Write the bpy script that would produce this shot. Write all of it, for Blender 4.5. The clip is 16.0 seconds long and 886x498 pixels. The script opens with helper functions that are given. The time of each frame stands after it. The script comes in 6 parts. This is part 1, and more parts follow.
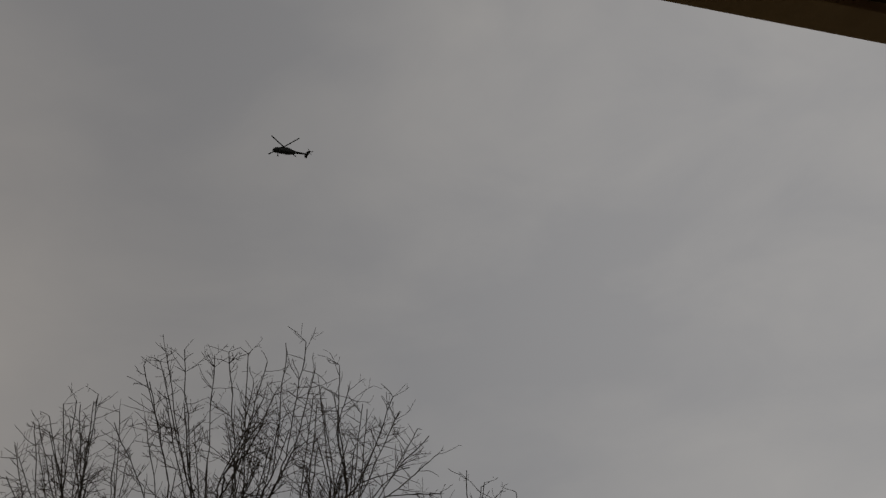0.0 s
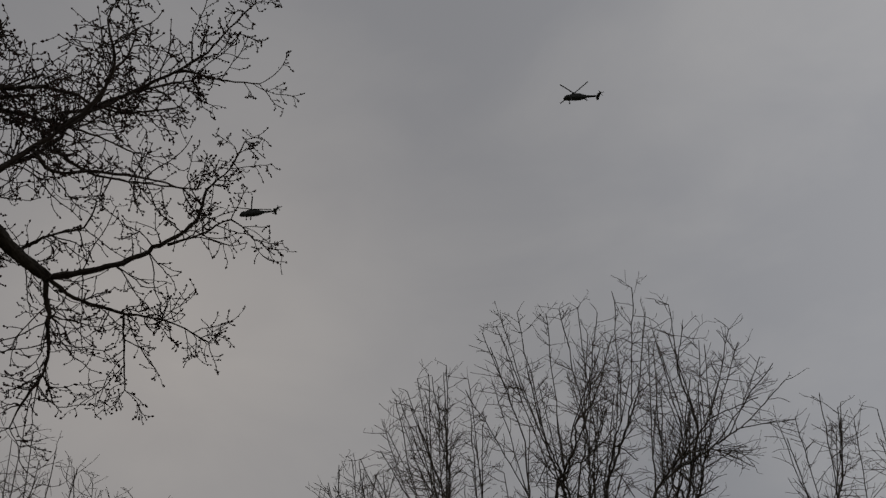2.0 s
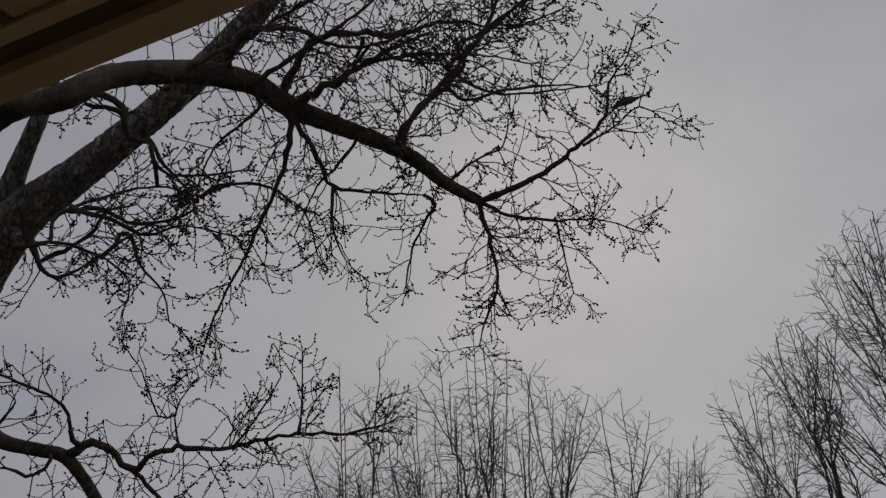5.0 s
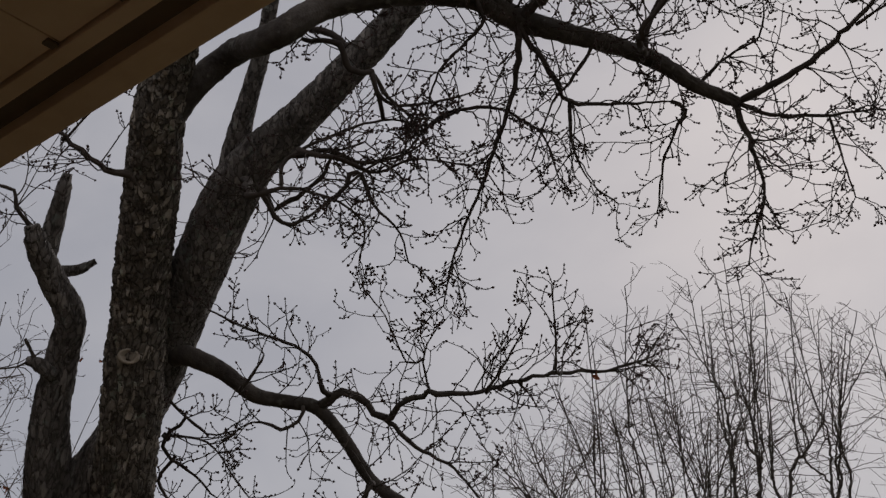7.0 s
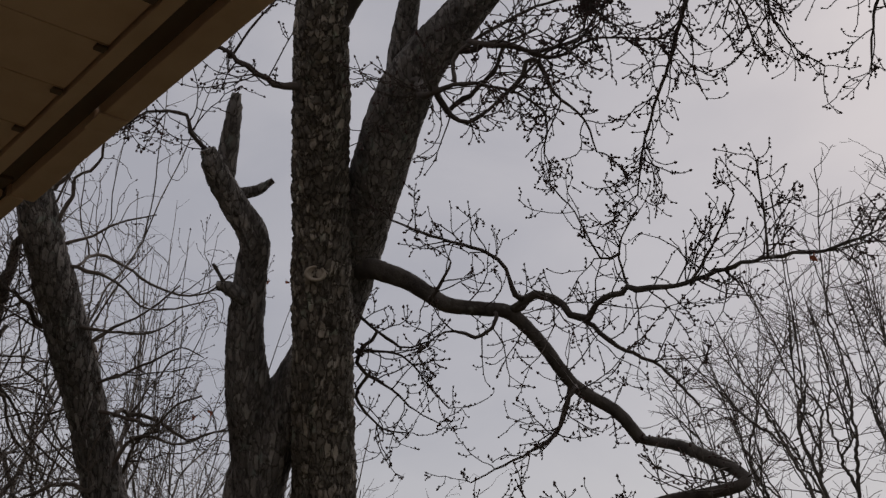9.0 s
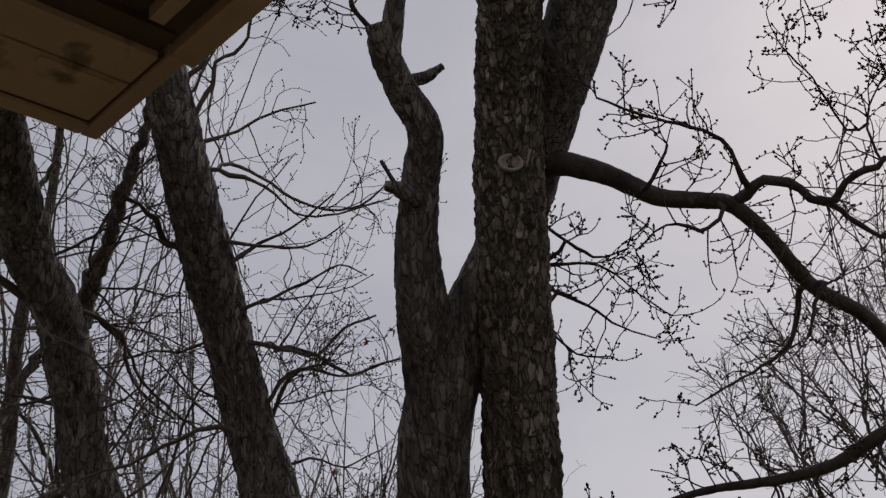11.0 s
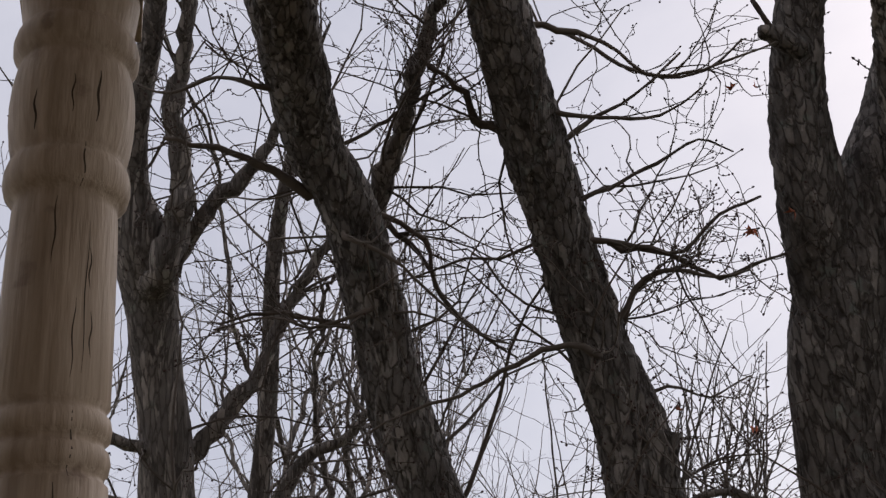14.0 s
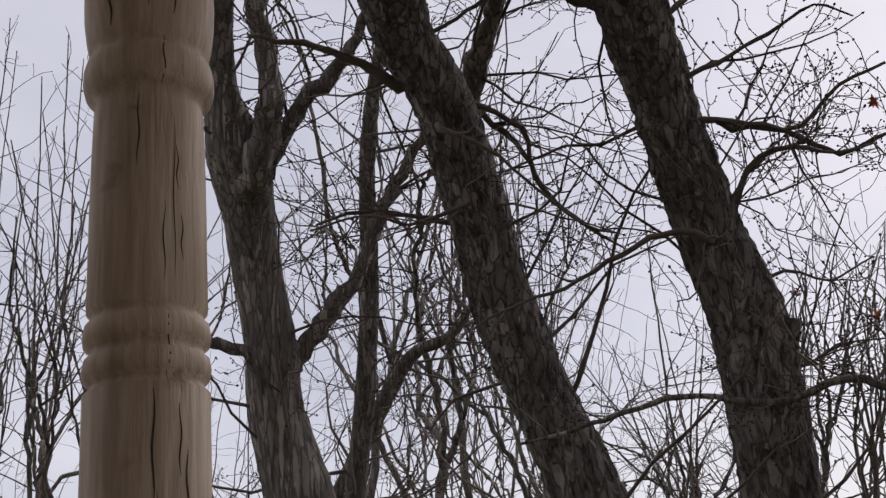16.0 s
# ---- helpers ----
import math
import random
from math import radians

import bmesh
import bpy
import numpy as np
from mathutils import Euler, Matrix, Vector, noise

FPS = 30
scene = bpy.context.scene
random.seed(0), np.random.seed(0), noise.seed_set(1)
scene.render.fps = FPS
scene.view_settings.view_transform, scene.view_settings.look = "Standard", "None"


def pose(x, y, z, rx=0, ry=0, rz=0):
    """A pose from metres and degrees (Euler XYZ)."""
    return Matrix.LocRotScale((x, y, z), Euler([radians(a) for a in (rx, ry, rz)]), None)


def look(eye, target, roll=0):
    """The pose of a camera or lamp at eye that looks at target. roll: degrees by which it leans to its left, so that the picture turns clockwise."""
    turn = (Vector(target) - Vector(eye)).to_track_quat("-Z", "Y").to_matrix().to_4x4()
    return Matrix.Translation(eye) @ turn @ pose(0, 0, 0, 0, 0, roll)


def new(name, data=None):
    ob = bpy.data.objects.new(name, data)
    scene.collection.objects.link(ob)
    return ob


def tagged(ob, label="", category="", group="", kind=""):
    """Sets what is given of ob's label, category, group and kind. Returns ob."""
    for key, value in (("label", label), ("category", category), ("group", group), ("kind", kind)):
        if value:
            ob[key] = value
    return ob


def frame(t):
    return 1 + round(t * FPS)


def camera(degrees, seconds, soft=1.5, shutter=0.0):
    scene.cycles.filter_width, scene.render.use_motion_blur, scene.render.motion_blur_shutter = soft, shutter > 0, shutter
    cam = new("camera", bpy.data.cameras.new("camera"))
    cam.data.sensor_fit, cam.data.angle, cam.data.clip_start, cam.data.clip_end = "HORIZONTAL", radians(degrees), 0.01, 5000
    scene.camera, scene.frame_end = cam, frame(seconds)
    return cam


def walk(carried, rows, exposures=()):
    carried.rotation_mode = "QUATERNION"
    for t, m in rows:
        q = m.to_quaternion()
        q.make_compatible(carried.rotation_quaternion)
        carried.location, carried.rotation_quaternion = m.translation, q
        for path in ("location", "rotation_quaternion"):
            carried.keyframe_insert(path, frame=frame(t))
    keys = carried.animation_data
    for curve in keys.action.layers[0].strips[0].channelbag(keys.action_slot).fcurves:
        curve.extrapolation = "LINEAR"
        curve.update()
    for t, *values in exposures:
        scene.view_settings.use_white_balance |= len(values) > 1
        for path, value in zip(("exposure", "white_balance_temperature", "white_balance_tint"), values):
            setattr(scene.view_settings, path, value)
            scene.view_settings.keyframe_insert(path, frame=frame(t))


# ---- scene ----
cam = camera(44.85, 16.0, soft=1.4)
# seconds, place, Euler angles in degrees
PATH = [
    (0, 0.029, 0.602, 1.692, 126.20, 5.51, 5.05),
    (0.5, 0.004, 0.628, 1.682, 126.11, 5.07, 9.79),
    (1, 0.082, 0.406, 1.672, 125.42, 4.95, 15.06),
    (1.5, 0.090, 0.338, 1.700, 125.59, 4.21, 19.93),
    (2, 0.086, 0.198, 1.631, 124.80, 3.95, 24.31),
    (2.5, 0.077, 0.129, 1.622, 124.06, 3.12, 28.01),
    (3, 0.144, -0.154, 1.474, 123.30, 1.72, 32.20),
    (3.5, 0.142, -0.219, 1.456, 122.87, 1.07, 36.22),
    (4, 0.157, -0.259, 1.456, 121.17, 2.69, 40.93),
    (4.5, 0.094, -0.157, 1.515, 120.19, 4.33, 44.04),
    (5, -0.132, 0.132, 1.678, 120.30, 2.95, 48.20),
    (5.2, -0.183, 0.150, 1.717, 120.17, 2.38, 50.76),
    (7.3, -0.637, 0.393, 1.943, 116.47, 0.81, 63.12),
    (7.5, -0.652, 0.382, 1.953, 115.91, 0.62, 64.72),
    (8, -0.749, 0.409, 1.986, 114.75, 1.10, 67.89),
    (8.5, -0.754, 0.393, 1.983, 113.47, 1.66, 70.30),
    (8.7, -0.811, 0.429, 2.017, 112.60, 1.47, 71.26),
    (10.8, -2.512, -0.447, 1.612, 116.09, 5.12, 67.76),
    (11, -2.639, -0.575, 1.637, 115.96, 5.20, 68.19),
    (11.5, -2.914, -0.769, 1.553, 116.49, 5.06, 70.02),
    (12, -3.307, -0.839, 1.566, 117.01, 4.74, 70.90),
    (12.5, -3.536, -0.853, 1.625, 116.72, 4.47, 71.99),
    (13, -3.817, -1.136, 1.735, 115.78, 5.35, 71.37),
    (13.5, -4.031, -1.160, 1.794, 115.91, 4.77, 73.36),
    (14, -4.131, -1.166, 1.827, 115.79, 4.88, 74.72),
    (14.5, -4.180, -1.155, 1.839, 114.52, 5.38, 76.10),
    (15, -4.242, -1.145, 1.858, 113.17, 5.27, 77.98),
    (15.5, -4.232, -1.133, 1.855, 112.29, 5.23, 79.45),
    (16, -4.278, -1.143, 1.865, 110.89, 5.14, 80.40),
]
walk(cam, [(t, pose(x, y, z, rx, ry, rz)) for t, x, y, z, rx, ry, rz in PATH],
     exposures=[(0.0, -1.15, 6900, 10), (1.5, -0.97, 6700, 10), (3.5, -0.64, 6450, 12), (5.0, -0.38, 6450, 13), (8.0, 0.15, 6550, 15), (11.0, 0.20, 6400, 16), (12.0, 0.46, 6350, 17), (13.5, 0.74, 6300, 17), (16.0, 0.80, 6300, 18)])

# ---- overcast sky ----
world = bpy.data.worlds.new("overcast_sky")
scene.world = world
world.use_nodes = True
wn, wl = world.node_tree.nodes, world.node_tree.links
wn.clear()


def wnode(kind, **values):
    n = wn.new(kind)
    for key, value in values.items():
        n.inputs[key].default_value = value
    return n


w_out, w_bg = wnode("ShaderNodeOutputWorld"), wnode("ShaderNodeBackground", Strength=1.0)
sky = wnode("ShaderNodeTexSky")
sky.sky_type, sky.sun_disc, sky.sun_elevation, sky.sun_rotation = "NISHITA", False, radians(32), radians(-40)
w_co = wnode("ShaderNodeTexCoord")
w_map = wnode("ShaderNodeMapping", Scale=(1.0, 1.0, 1.9), Location=(0.9, 0.35, 0.2))
w_big = wnode("ShaderNodeTexNoise", Scale=1.7, Detail=3.0, Roughness=0.5, Distortion=0.3)
w_small = wnode("ShaderNodeTexNoise", Scale=5.5, Detail=5.0, Roughness=0.55, Distortion=0.4)
w_mix = wnode("ShaderNodeMath")
w_mix.operation = "MULTIPLY_ADD"
w_mix.inputs[1].default_value = 0.45
w_ramp = wnode("ShaderNodeValToRGB")
w_ramp.color_ramp.elements[0].position, w_ramp.color_ramp.elements[0].color = 0.58, (0.395, 0.399, 0.416, 1)
w_ramp.color_ramp.elements[1].position, w_ramp.color_ramp.elements[1].color = 0.90, (0.505, 0.500, 0.500, 1)
# cloud is brightest towards the veiled sun and the horizon
w_dot = wn.new("ShaderNodeVectorMath")
w_dot.operation = "DOT_PRODUCT"
w_dot.inputs[1].default_value = (0.55, -0.17, 0.10)
w_gain = wnode("ShaderNodeMapRange")
w_gain.inputs["From Min"].default_value, w_gain.inputs["From Max"].default_value = -0.8, 0.8
w_gain.inputs["To Min"].default_value, w_gain.inputs["To Max"].default_value = 0.56, 1.44
# the veiled sun's glow behind the cloud
w_glow_dot = wn.new("ShaderNodeVectorMath")
w_glow_dot.operation = "DOT_PRODUCT"
w_glow_dot.inputs[1].default_value = (0.52, 0.72, 0.45)
w_glow = wnode("ShaderNodeMapRange")
w_glow.interpolation_type = "SMOOTHSTEP"
w_glow.inputs["From Min"].default_value, w_glow.inputs["From Max"].default_value = 0.66, 1.0
w_glow.inputs["To Min"].default_value, w_glow.inputs["To Max"].default_value = 0.0, 0.46
w_sum = wnode("ShaderNodeMath")
w_scale = wn.new("ShaderNodeVectorMath")
w_scale.operation = "SCALE"
w_add = wn.new("ShaderNodeMix")
w_add.data_type, w_add.blend_type = "RGBA", "ADD"
w_add.inputs["Factor"].default_value = 0.012
wl.new(w_co.outputs["Generated"], w_map.inputs["Vector"])
wl.new(w_map.outputs["Vector"], w_big.inputs["Vector"])
wl.new(w_map.outputs["Vector"], w_small.inputs["Vector"])
wl.new(w_small.outputs["Fac"], w_mix.inputs[0])
wl.new(w_big.outputs["Fac"], w_mix.inputs[2])
wl.new(w_mix.outputs[0], w_ramp.inputs["Fac"])
wl.new(w_co.outputs["Generated"], w_dot.inputs[0])
wl.new(w_dot.outputs["Value"], w_gain.inputs["Value"])
wl.new(w_ramp.outputs["Color"], w_scale.inputs[0])
wl.new(w_co.outputs["Generated"], w_glow_dot.inputs[0])
wl.new(w_glow_dot.outputs["Value"], w_glow.inputs["Value"])
wl.new(w_gain.outputs["Result"], w_sum.inputs[0])
wl.new(w_glow.outputs["Result"], w_sum.inputs[1])
wl.new(w_sum.outputs[0], w_scale.inputs["Scale"])
wl.new(w_scale.outputs["Vector"], w_add.inputs["A"])
wl.new(sky.outputs["Color"], w_add.inputs["B"])
wl.new(w_add.outputs["Result"], w_bg.inputs["Color"])
wl.new(w_bg.outputs["Background"], w_out.inputs["Surface"])
sun = new("sun", bpy.data.lights.new("sun", "SUN"))
sun.data.energy, sun.data.angle, sun.data.color = 0.8, radians(25), (1.0, 0.95, 0.9)
sun.matrix_world = look((0, 0, 40), (18, -21.4, 22.5))


# ---- materials ----
def material(name, dark, light, rough=0.9, scale=(6, 6, 6), detail=6.0, bump=0.3, bump_scale=30.0, spots=None, metal=0.0, low=0.35, high=0.7, vary=0.0):
    """Two colours mixed by a fine and a coarse noise, with bump; spots: a third colour in patches (colour, scale, from)."""
    m = bpy.data.materials.new(name)
    m.use_nodes = True
    n, k = m.node_tree.nodes, m.node_tree.links
    b = n["Principled BSDF"]
    b.inputs["Roughness"].default_value, b.inputs["Metallic"].default_value = rough, metal
    b.inputs["Specular IOR Level"].default_value = 0.25
    co, mp = n.new("ShaderNodeTexCoord"), n.new("ShaderNodeMapping")
    mp.inputs["Scale"].default_value = scale
    k.new(co.outputs["Object"], mp.inputs["Vector"])
    a, c = n.new("ShaderNodeTexNoise"), n.new("ShaderNodeTexNoise")
    a.inputs["Scale"].default_value, a.inputs["Detail"].default_value, a.inputs["Roughness"].default_value = 1.0, detail, 0.6
    c.inputs["Scale"].default_value, c.inputs["Detail"].default_value = 0.17, 3.0
    add = n.new("ShaderNodeMath")
    add.operation = "ADD"
    half = n.new("ShaderNodeMath")
    half.operation = "MULTIPLY"
    half.inputs[1].default_value = 0.5
    ramp = n.new("ShaderNodeValToRGB")
    ramp.color_ramp.elements[0].position, ramp.color_ramp.elements[0].color = low, (*dark, 1)
    ramp.color_ramp.elements[1].position, ramp.color_ramp.elements[1].color = high, (*light, 1)
    for t in (a, c):
        k.new(mp.outputs["Vector"], t.inputs["Vector"])
    k.new(a.outputs["Fac"], add.inputs[0])
    k.new(c.outputs["Fac"], add.inputs[1])
    k.new(add.outputs[0], half.inputs[0])
    k.new(half.outputs[0], ramp.inputs["Fac"])
    colour = ramp.outputs["Color"]
    if spots:
        s = n.new("ShaderNodeTexNoise")
        s.inputs["Scale"].default_value, s.inputs["Detail"].default_value = spots[1], 5.0
        k.new(co.outputs["Object"], s.inputs["Vector"])
        r = n.new("ShaderNodeValToRGB")
        r.color_ramp.elements[0].position, r.color_ramp.elements[1].position = spots[2], min(spots[2] + 0.08, 1)
        k.new(s.outputs["Fac"], r.inputs["Fac"])
        mx = n.new("ShaderNodeMix")
        mx.data_type = "RGBA"
        mx.inputs["B"].default_value = (*spots[0], 1)
        k.new(r.outputs["Color"], mx.inputs["Factor"])
        k.new(colour, mx.inputs["A"])
        colour = mx.outputs["Result"]
    if vary:
        info, hsv = n.new("ShaderNodeObjectInfo"), n.new("ShaderNodeHueSaturation")
        mr = n.new("ShaderNodeMapRange")
        mr.inputs["To Min"].default_value, mr.inputs["To Max"].default_value = 1 - vary, 1 + vary
        k.new(info.outputs["Random"], mr.inputs["Value"])
        k.new(mr.outputs["Result"], hsv.inputs["Value"])
        k.new(colour, hsv.inputs["Color"])
        colour = hsv.outputs["Color"]
    k.new(colour, b.inputs["Base Color"])
    if bump:
        f, bp = n.new("ShaderNodeTexNoise"), n.new("ShaderNodeBump")
        f.inputs["Scale"].default_value, f.inputs["Detail"].default_value = bump_scale, 6.0
        k.new(mp.outputs["Vector"] if bump_scale < 5 else co.outputs["Object"], f.inputs["Vector"])
        bp.inputs["Strength"].default_value, bp.inputs["Distance"].default_value = bump, 0.01
        k.new(f.outputs["Fac"], bp.inputs["Height"])
        k.new(bp.outputs["Normal"], b.inputs["Normal"])
    return m


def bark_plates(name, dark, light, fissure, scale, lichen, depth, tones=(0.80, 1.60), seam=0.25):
    """Scaly bark: long uneven plates, some pale where they have flaked, parted by darker furrows, with lichen. The
    furrow colour also holds the shade between plates.
    """
    m = material(name, dark, light, scale=(34, 34, 11), bump=0.0, spots=(lichen, 12, 0.61))
    n, k = m.node_tree.nodes, m.node_tree.links
    b = n["Principled BSDF"]
    old = b.inputs["Base Color"].links[0].from_socket
    co, mp = n.new("ShaderNodeTexCoord"), n.new("ShaderNodeMapping")
    mp.inputs["Scale"].default_value = scale
    k.new(co.outputs["Object"], mp.inputs["Vector"])
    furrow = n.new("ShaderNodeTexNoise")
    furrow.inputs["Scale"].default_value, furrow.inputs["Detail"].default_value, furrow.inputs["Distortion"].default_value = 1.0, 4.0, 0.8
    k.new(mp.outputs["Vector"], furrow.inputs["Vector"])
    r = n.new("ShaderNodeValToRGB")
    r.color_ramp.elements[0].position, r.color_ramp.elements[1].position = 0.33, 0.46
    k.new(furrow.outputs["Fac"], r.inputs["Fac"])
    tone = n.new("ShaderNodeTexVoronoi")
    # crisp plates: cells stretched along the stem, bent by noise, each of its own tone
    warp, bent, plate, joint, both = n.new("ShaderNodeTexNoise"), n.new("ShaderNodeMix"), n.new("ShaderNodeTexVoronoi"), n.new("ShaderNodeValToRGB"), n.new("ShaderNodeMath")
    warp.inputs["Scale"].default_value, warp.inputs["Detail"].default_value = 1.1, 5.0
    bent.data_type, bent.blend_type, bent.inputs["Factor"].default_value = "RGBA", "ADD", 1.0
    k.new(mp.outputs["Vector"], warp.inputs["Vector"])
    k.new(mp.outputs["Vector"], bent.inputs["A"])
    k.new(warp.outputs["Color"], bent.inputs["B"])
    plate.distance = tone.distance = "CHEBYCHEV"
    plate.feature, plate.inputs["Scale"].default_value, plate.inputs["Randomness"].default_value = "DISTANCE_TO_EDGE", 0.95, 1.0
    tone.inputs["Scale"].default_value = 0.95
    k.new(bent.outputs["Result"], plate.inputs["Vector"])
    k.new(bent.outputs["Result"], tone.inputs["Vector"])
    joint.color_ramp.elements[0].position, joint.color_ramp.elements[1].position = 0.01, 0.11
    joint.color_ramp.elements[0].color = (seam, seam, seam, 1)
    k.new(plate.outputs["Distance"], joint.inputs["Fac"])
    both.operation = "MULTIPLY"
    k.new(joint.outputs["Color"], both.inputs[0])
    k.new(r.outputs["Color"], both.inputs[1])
    split, span, shade = n.new("ShaderNodeSeparateColor"), n.new("ShaderNodeMapRange"), n.new("ShaderNodeHueSaturation")
    span.inputs["From Min"].default_value, span.inputs["From Max"].default_value = 0.55, 0.85
    span.inputs["To Min"].default_value, span.inputs["To Max"].default_value = tones
    k.new(tone.outputs["Color"], split.inputs["Color"])
    k.new(split.outputs["Red"], span.inputs["Value"])
    k.new(span.outputs["Result"], shade.inputs["Value"])
    k.new(old, shade.inputs["Color"])
    # fissure colour: the darker bark there, with the furrow's shade put in
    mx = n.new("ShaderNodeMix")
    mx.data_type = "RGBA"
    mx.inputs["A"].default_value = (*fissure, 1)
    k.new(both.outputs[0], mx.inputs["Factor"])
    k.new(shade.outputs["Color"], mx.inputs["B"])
    # pale flaked plates
    mp2, cell, pale, mx2 = n.new("ShaderNodeMapping"), n.new("ShaderNodeTexNoise"), n.new("ShaderNodeValToRGB"), n.new("ShaderNodeMix")
    mp2.inputs["Scale"].default_value = (scale[0] * 1.3, scale[1] * 1.3, scale[2] * 1.7)
    mp2.inputs["Location"].default_value = (3.1, 7.7, 1.9)
    cell.inputs["Scale"].default_value, cell.inputs["Detail"].default_value, cell.inputs["Distortion"].default_value = 1.0, 2.0, 0.5
    pale.color_ramp.elements[0].position, pale.color_ramp.elements[1].position = 0.66, 0.72
    mx2.data_type = "RGBA"
    mx2.inputs["B"].default_value = (light[0] * 1.08, light[1] * 1.08, light[2] * 1.08, 1)
    k.new(co.outputs["Object"], mp2.inputs["Vector"])
    k.new(mp2.outputs["Vector"], cell.inputs["Vector"])
    k.new(cell.outputs["Fac"], pale.inputs["Fac"])
    k.new(pale.outputs["Color"], mx2.inputs["Factor"])
    k.new(mx.outputs["Result"], mx2.inputs["A"])
    k.new(mx2.outputs["Result"], b.inputs["Base Color"])
    fine, add, bp = n.new("ShaderNodeTexNoise"), n.new("ShaderNodeMath"), n.new("ShaderNodeBump")
    fine.inputs["Scale"].default_value, fine.inputs["Detail"].default_value = 60.0, 6.0
    add.operation = "MULTIPLY_ADD"
    add.inputs[1].default_value = 0.4
    k.new(co.outputs["Object"], fine.inputs["Vector"])
    k.new(fine.outputs["Fac"], add.inputs[0])
    k.new(both.outputs[0], add.inputs[2])
    k.new(add.outputs[0], bp.inputs["Height"])
    bp.inputs["Strength"].default_value, bp.inputs["Distance"].default_value = 0.9, depth
    k.new(bp.outputs["Normal"], b.inputs["Normal"])
    return m


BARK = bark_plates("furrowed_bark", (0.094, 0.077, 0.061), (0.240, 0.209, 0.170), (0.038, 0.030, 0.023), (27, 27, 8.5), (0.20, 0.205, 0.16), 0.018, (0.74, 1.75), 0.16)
BARK_OLD = bark_plates("old_bark", (0.082, 0.072, 0.064), (0.222, 0.199, 0.177), (0.036, 0.030, 0.026), (29, 29, 8.0), (0.16, 0.167, 0.145), 0.015, (0.80, 1.40), 0.34)
BARK_SMOOTH = material("smooth_bark", (0.034, 0.028, 0.024), (0.105, 0.089, 0.075), scale=(22, 22, 9), bump=0.6, bump_scale=70, spots=((0.125, 0.12, 0.10), 14, 0.64))
BARK_GREY = bark_plates("grey_woods_bark", (0.092, 0.079, 0.068), (0.215, 0.187, 0.160), (0.048, 0.040, 0.034), (38, 38, 4.0), (0.17, 0.165, 0.135), 0.006)
TWIG = material("twig_bark", (0.036, 0.028, 0.024), (0.085, 0.068, 0.056), scale=(9, 9, 9), bump=0.0)
TWIG_FAR = material("far_twig_bark", (0.050, 0.040, 0.034), (0.115, 0.092, 0.078), scale=(3, 3, 3), bump=0.0)
TWIG_PALE = material("woods_twig_bark", (0.058, 0.046, 0.038), (0.17, 0.14, 0.115), scale=(8, 8, 8), bump=0.0)
BUD = material("bud_scales", (0.030, 0.020, 0.018), (0.075, 0.042, 0.036), scale=(40, 40, 40), bump=0.0)
CUT = material("cut_wood", (0.22, 0.18, 0.135), (0.42, 0.36, 0.29), scale=(40, 40, 40), bump=0.3)
LEAF = material("dry_leaf", (0.30, 0.085, 0.045), (0.46, 0.17, 0.09), scale=(30, 30, 30), bump=0.2)
PAINT = material("weathered_cream_paint", (0.265, 0.192, 0.126), (0.475, 0.370, 0.268), rough=0.62, scale=(34, 34, 3.0), bump=0.45, bump_scale=2.5, spots=((0.25, 0.18, 0.125), 9, 0.62), low=0.40, high=0.62)
CHECK = material("dark_wood_check", (0.035, 0.024, 0.016), (0.07, 0.05, 0.034), bump=0.0)
SOFFIT = material("tan_soffit_panel", (0.47, 0.310, 0.185), (0.61, 0.42, 0.265), rough=0.55, scale=(3, 3, 3), bump=0.15, bump_scale=40, spots=((0.24, 0.16, 0.09), 3.0, 0.62), vary=0.06)
TRIM = material("tan_trim_metal", (0.46, 0.305, 0.185), (0.58, 0.40, 0.255), rough=0.45, scale=(5, 5, 5), bump=0.1, bump_scale=40)
# shade of the eave's trough, grooves and gaps, put in as dark brown
EAVE_SHADE = material("eave_shade_brown", (0.090, 0.055, 0.030), (0.14, 0.09, 0.052), rough=0.5, scale=(5, 5, 5), bump=0.1, bump_scale=40)
SHINGLE = material("roof_shingle", (0.05, 0.046, 0.042), (0.11, 0.10, 0.09), scale=(20, 20, 20), bump=0.5)
# siding of the unseen walls, darkened to cut bounce on the post
SIDING = material("tan_siding", (0.24, 0.195, 0.145), (0.31, 0.26, 0.20), rough=0.6, scale=(4, 4, 4), bump=0.1)
CONCRETE = material("porch_concrete", (0.24, 0.225, 0.20), (0.36, 0.34, 0.31), scale=(5, 5, 5), bump=0.4)
GRASS = material("winter_lawn", (0.055, 0.058, 0.026), (0.16, 0.135, 0.075), scale=(2, 2, 2), bump=0.6, bump_scale=25)
HELI = material("dark_olive_paint", (0.012, 0.013, 0.011), (0.024, 0.025, 0.021), rough=0.7, scale=(1, 1, 1), bump=0.0)
HELI_GLASS = material("dark_cockpit_glass", (0.010, 0.011, 0.013), (0.016, 0.017, 0.02), rough=0.15, scale=(1, 1, 1), bump=0.0)


# ---- mesh helpers ----
def hang(ob, parent):
    """Makes ob a part of parent while its mesh stays in world coordinates."""
    ob.parent = parent
    if parent.parent is None:
        ob.matrix_parent_inverse = parent.matrix_basis.inverted()


def link_mesh(name, verts, faces, mat, parent=None, label="", smooth=True):
    me = bpy.data.meshes.new(name)
    me.from_pydata(verts, [], faces)
    me.materials.append(mat)
    if smooth:
        me.polygons.foreach_set("use_smooth", [True] * len(me.polygons))
    ob = new(name, me)
    if parent is not None:
        hang(ob, parent)
    return tagged(ob, label)


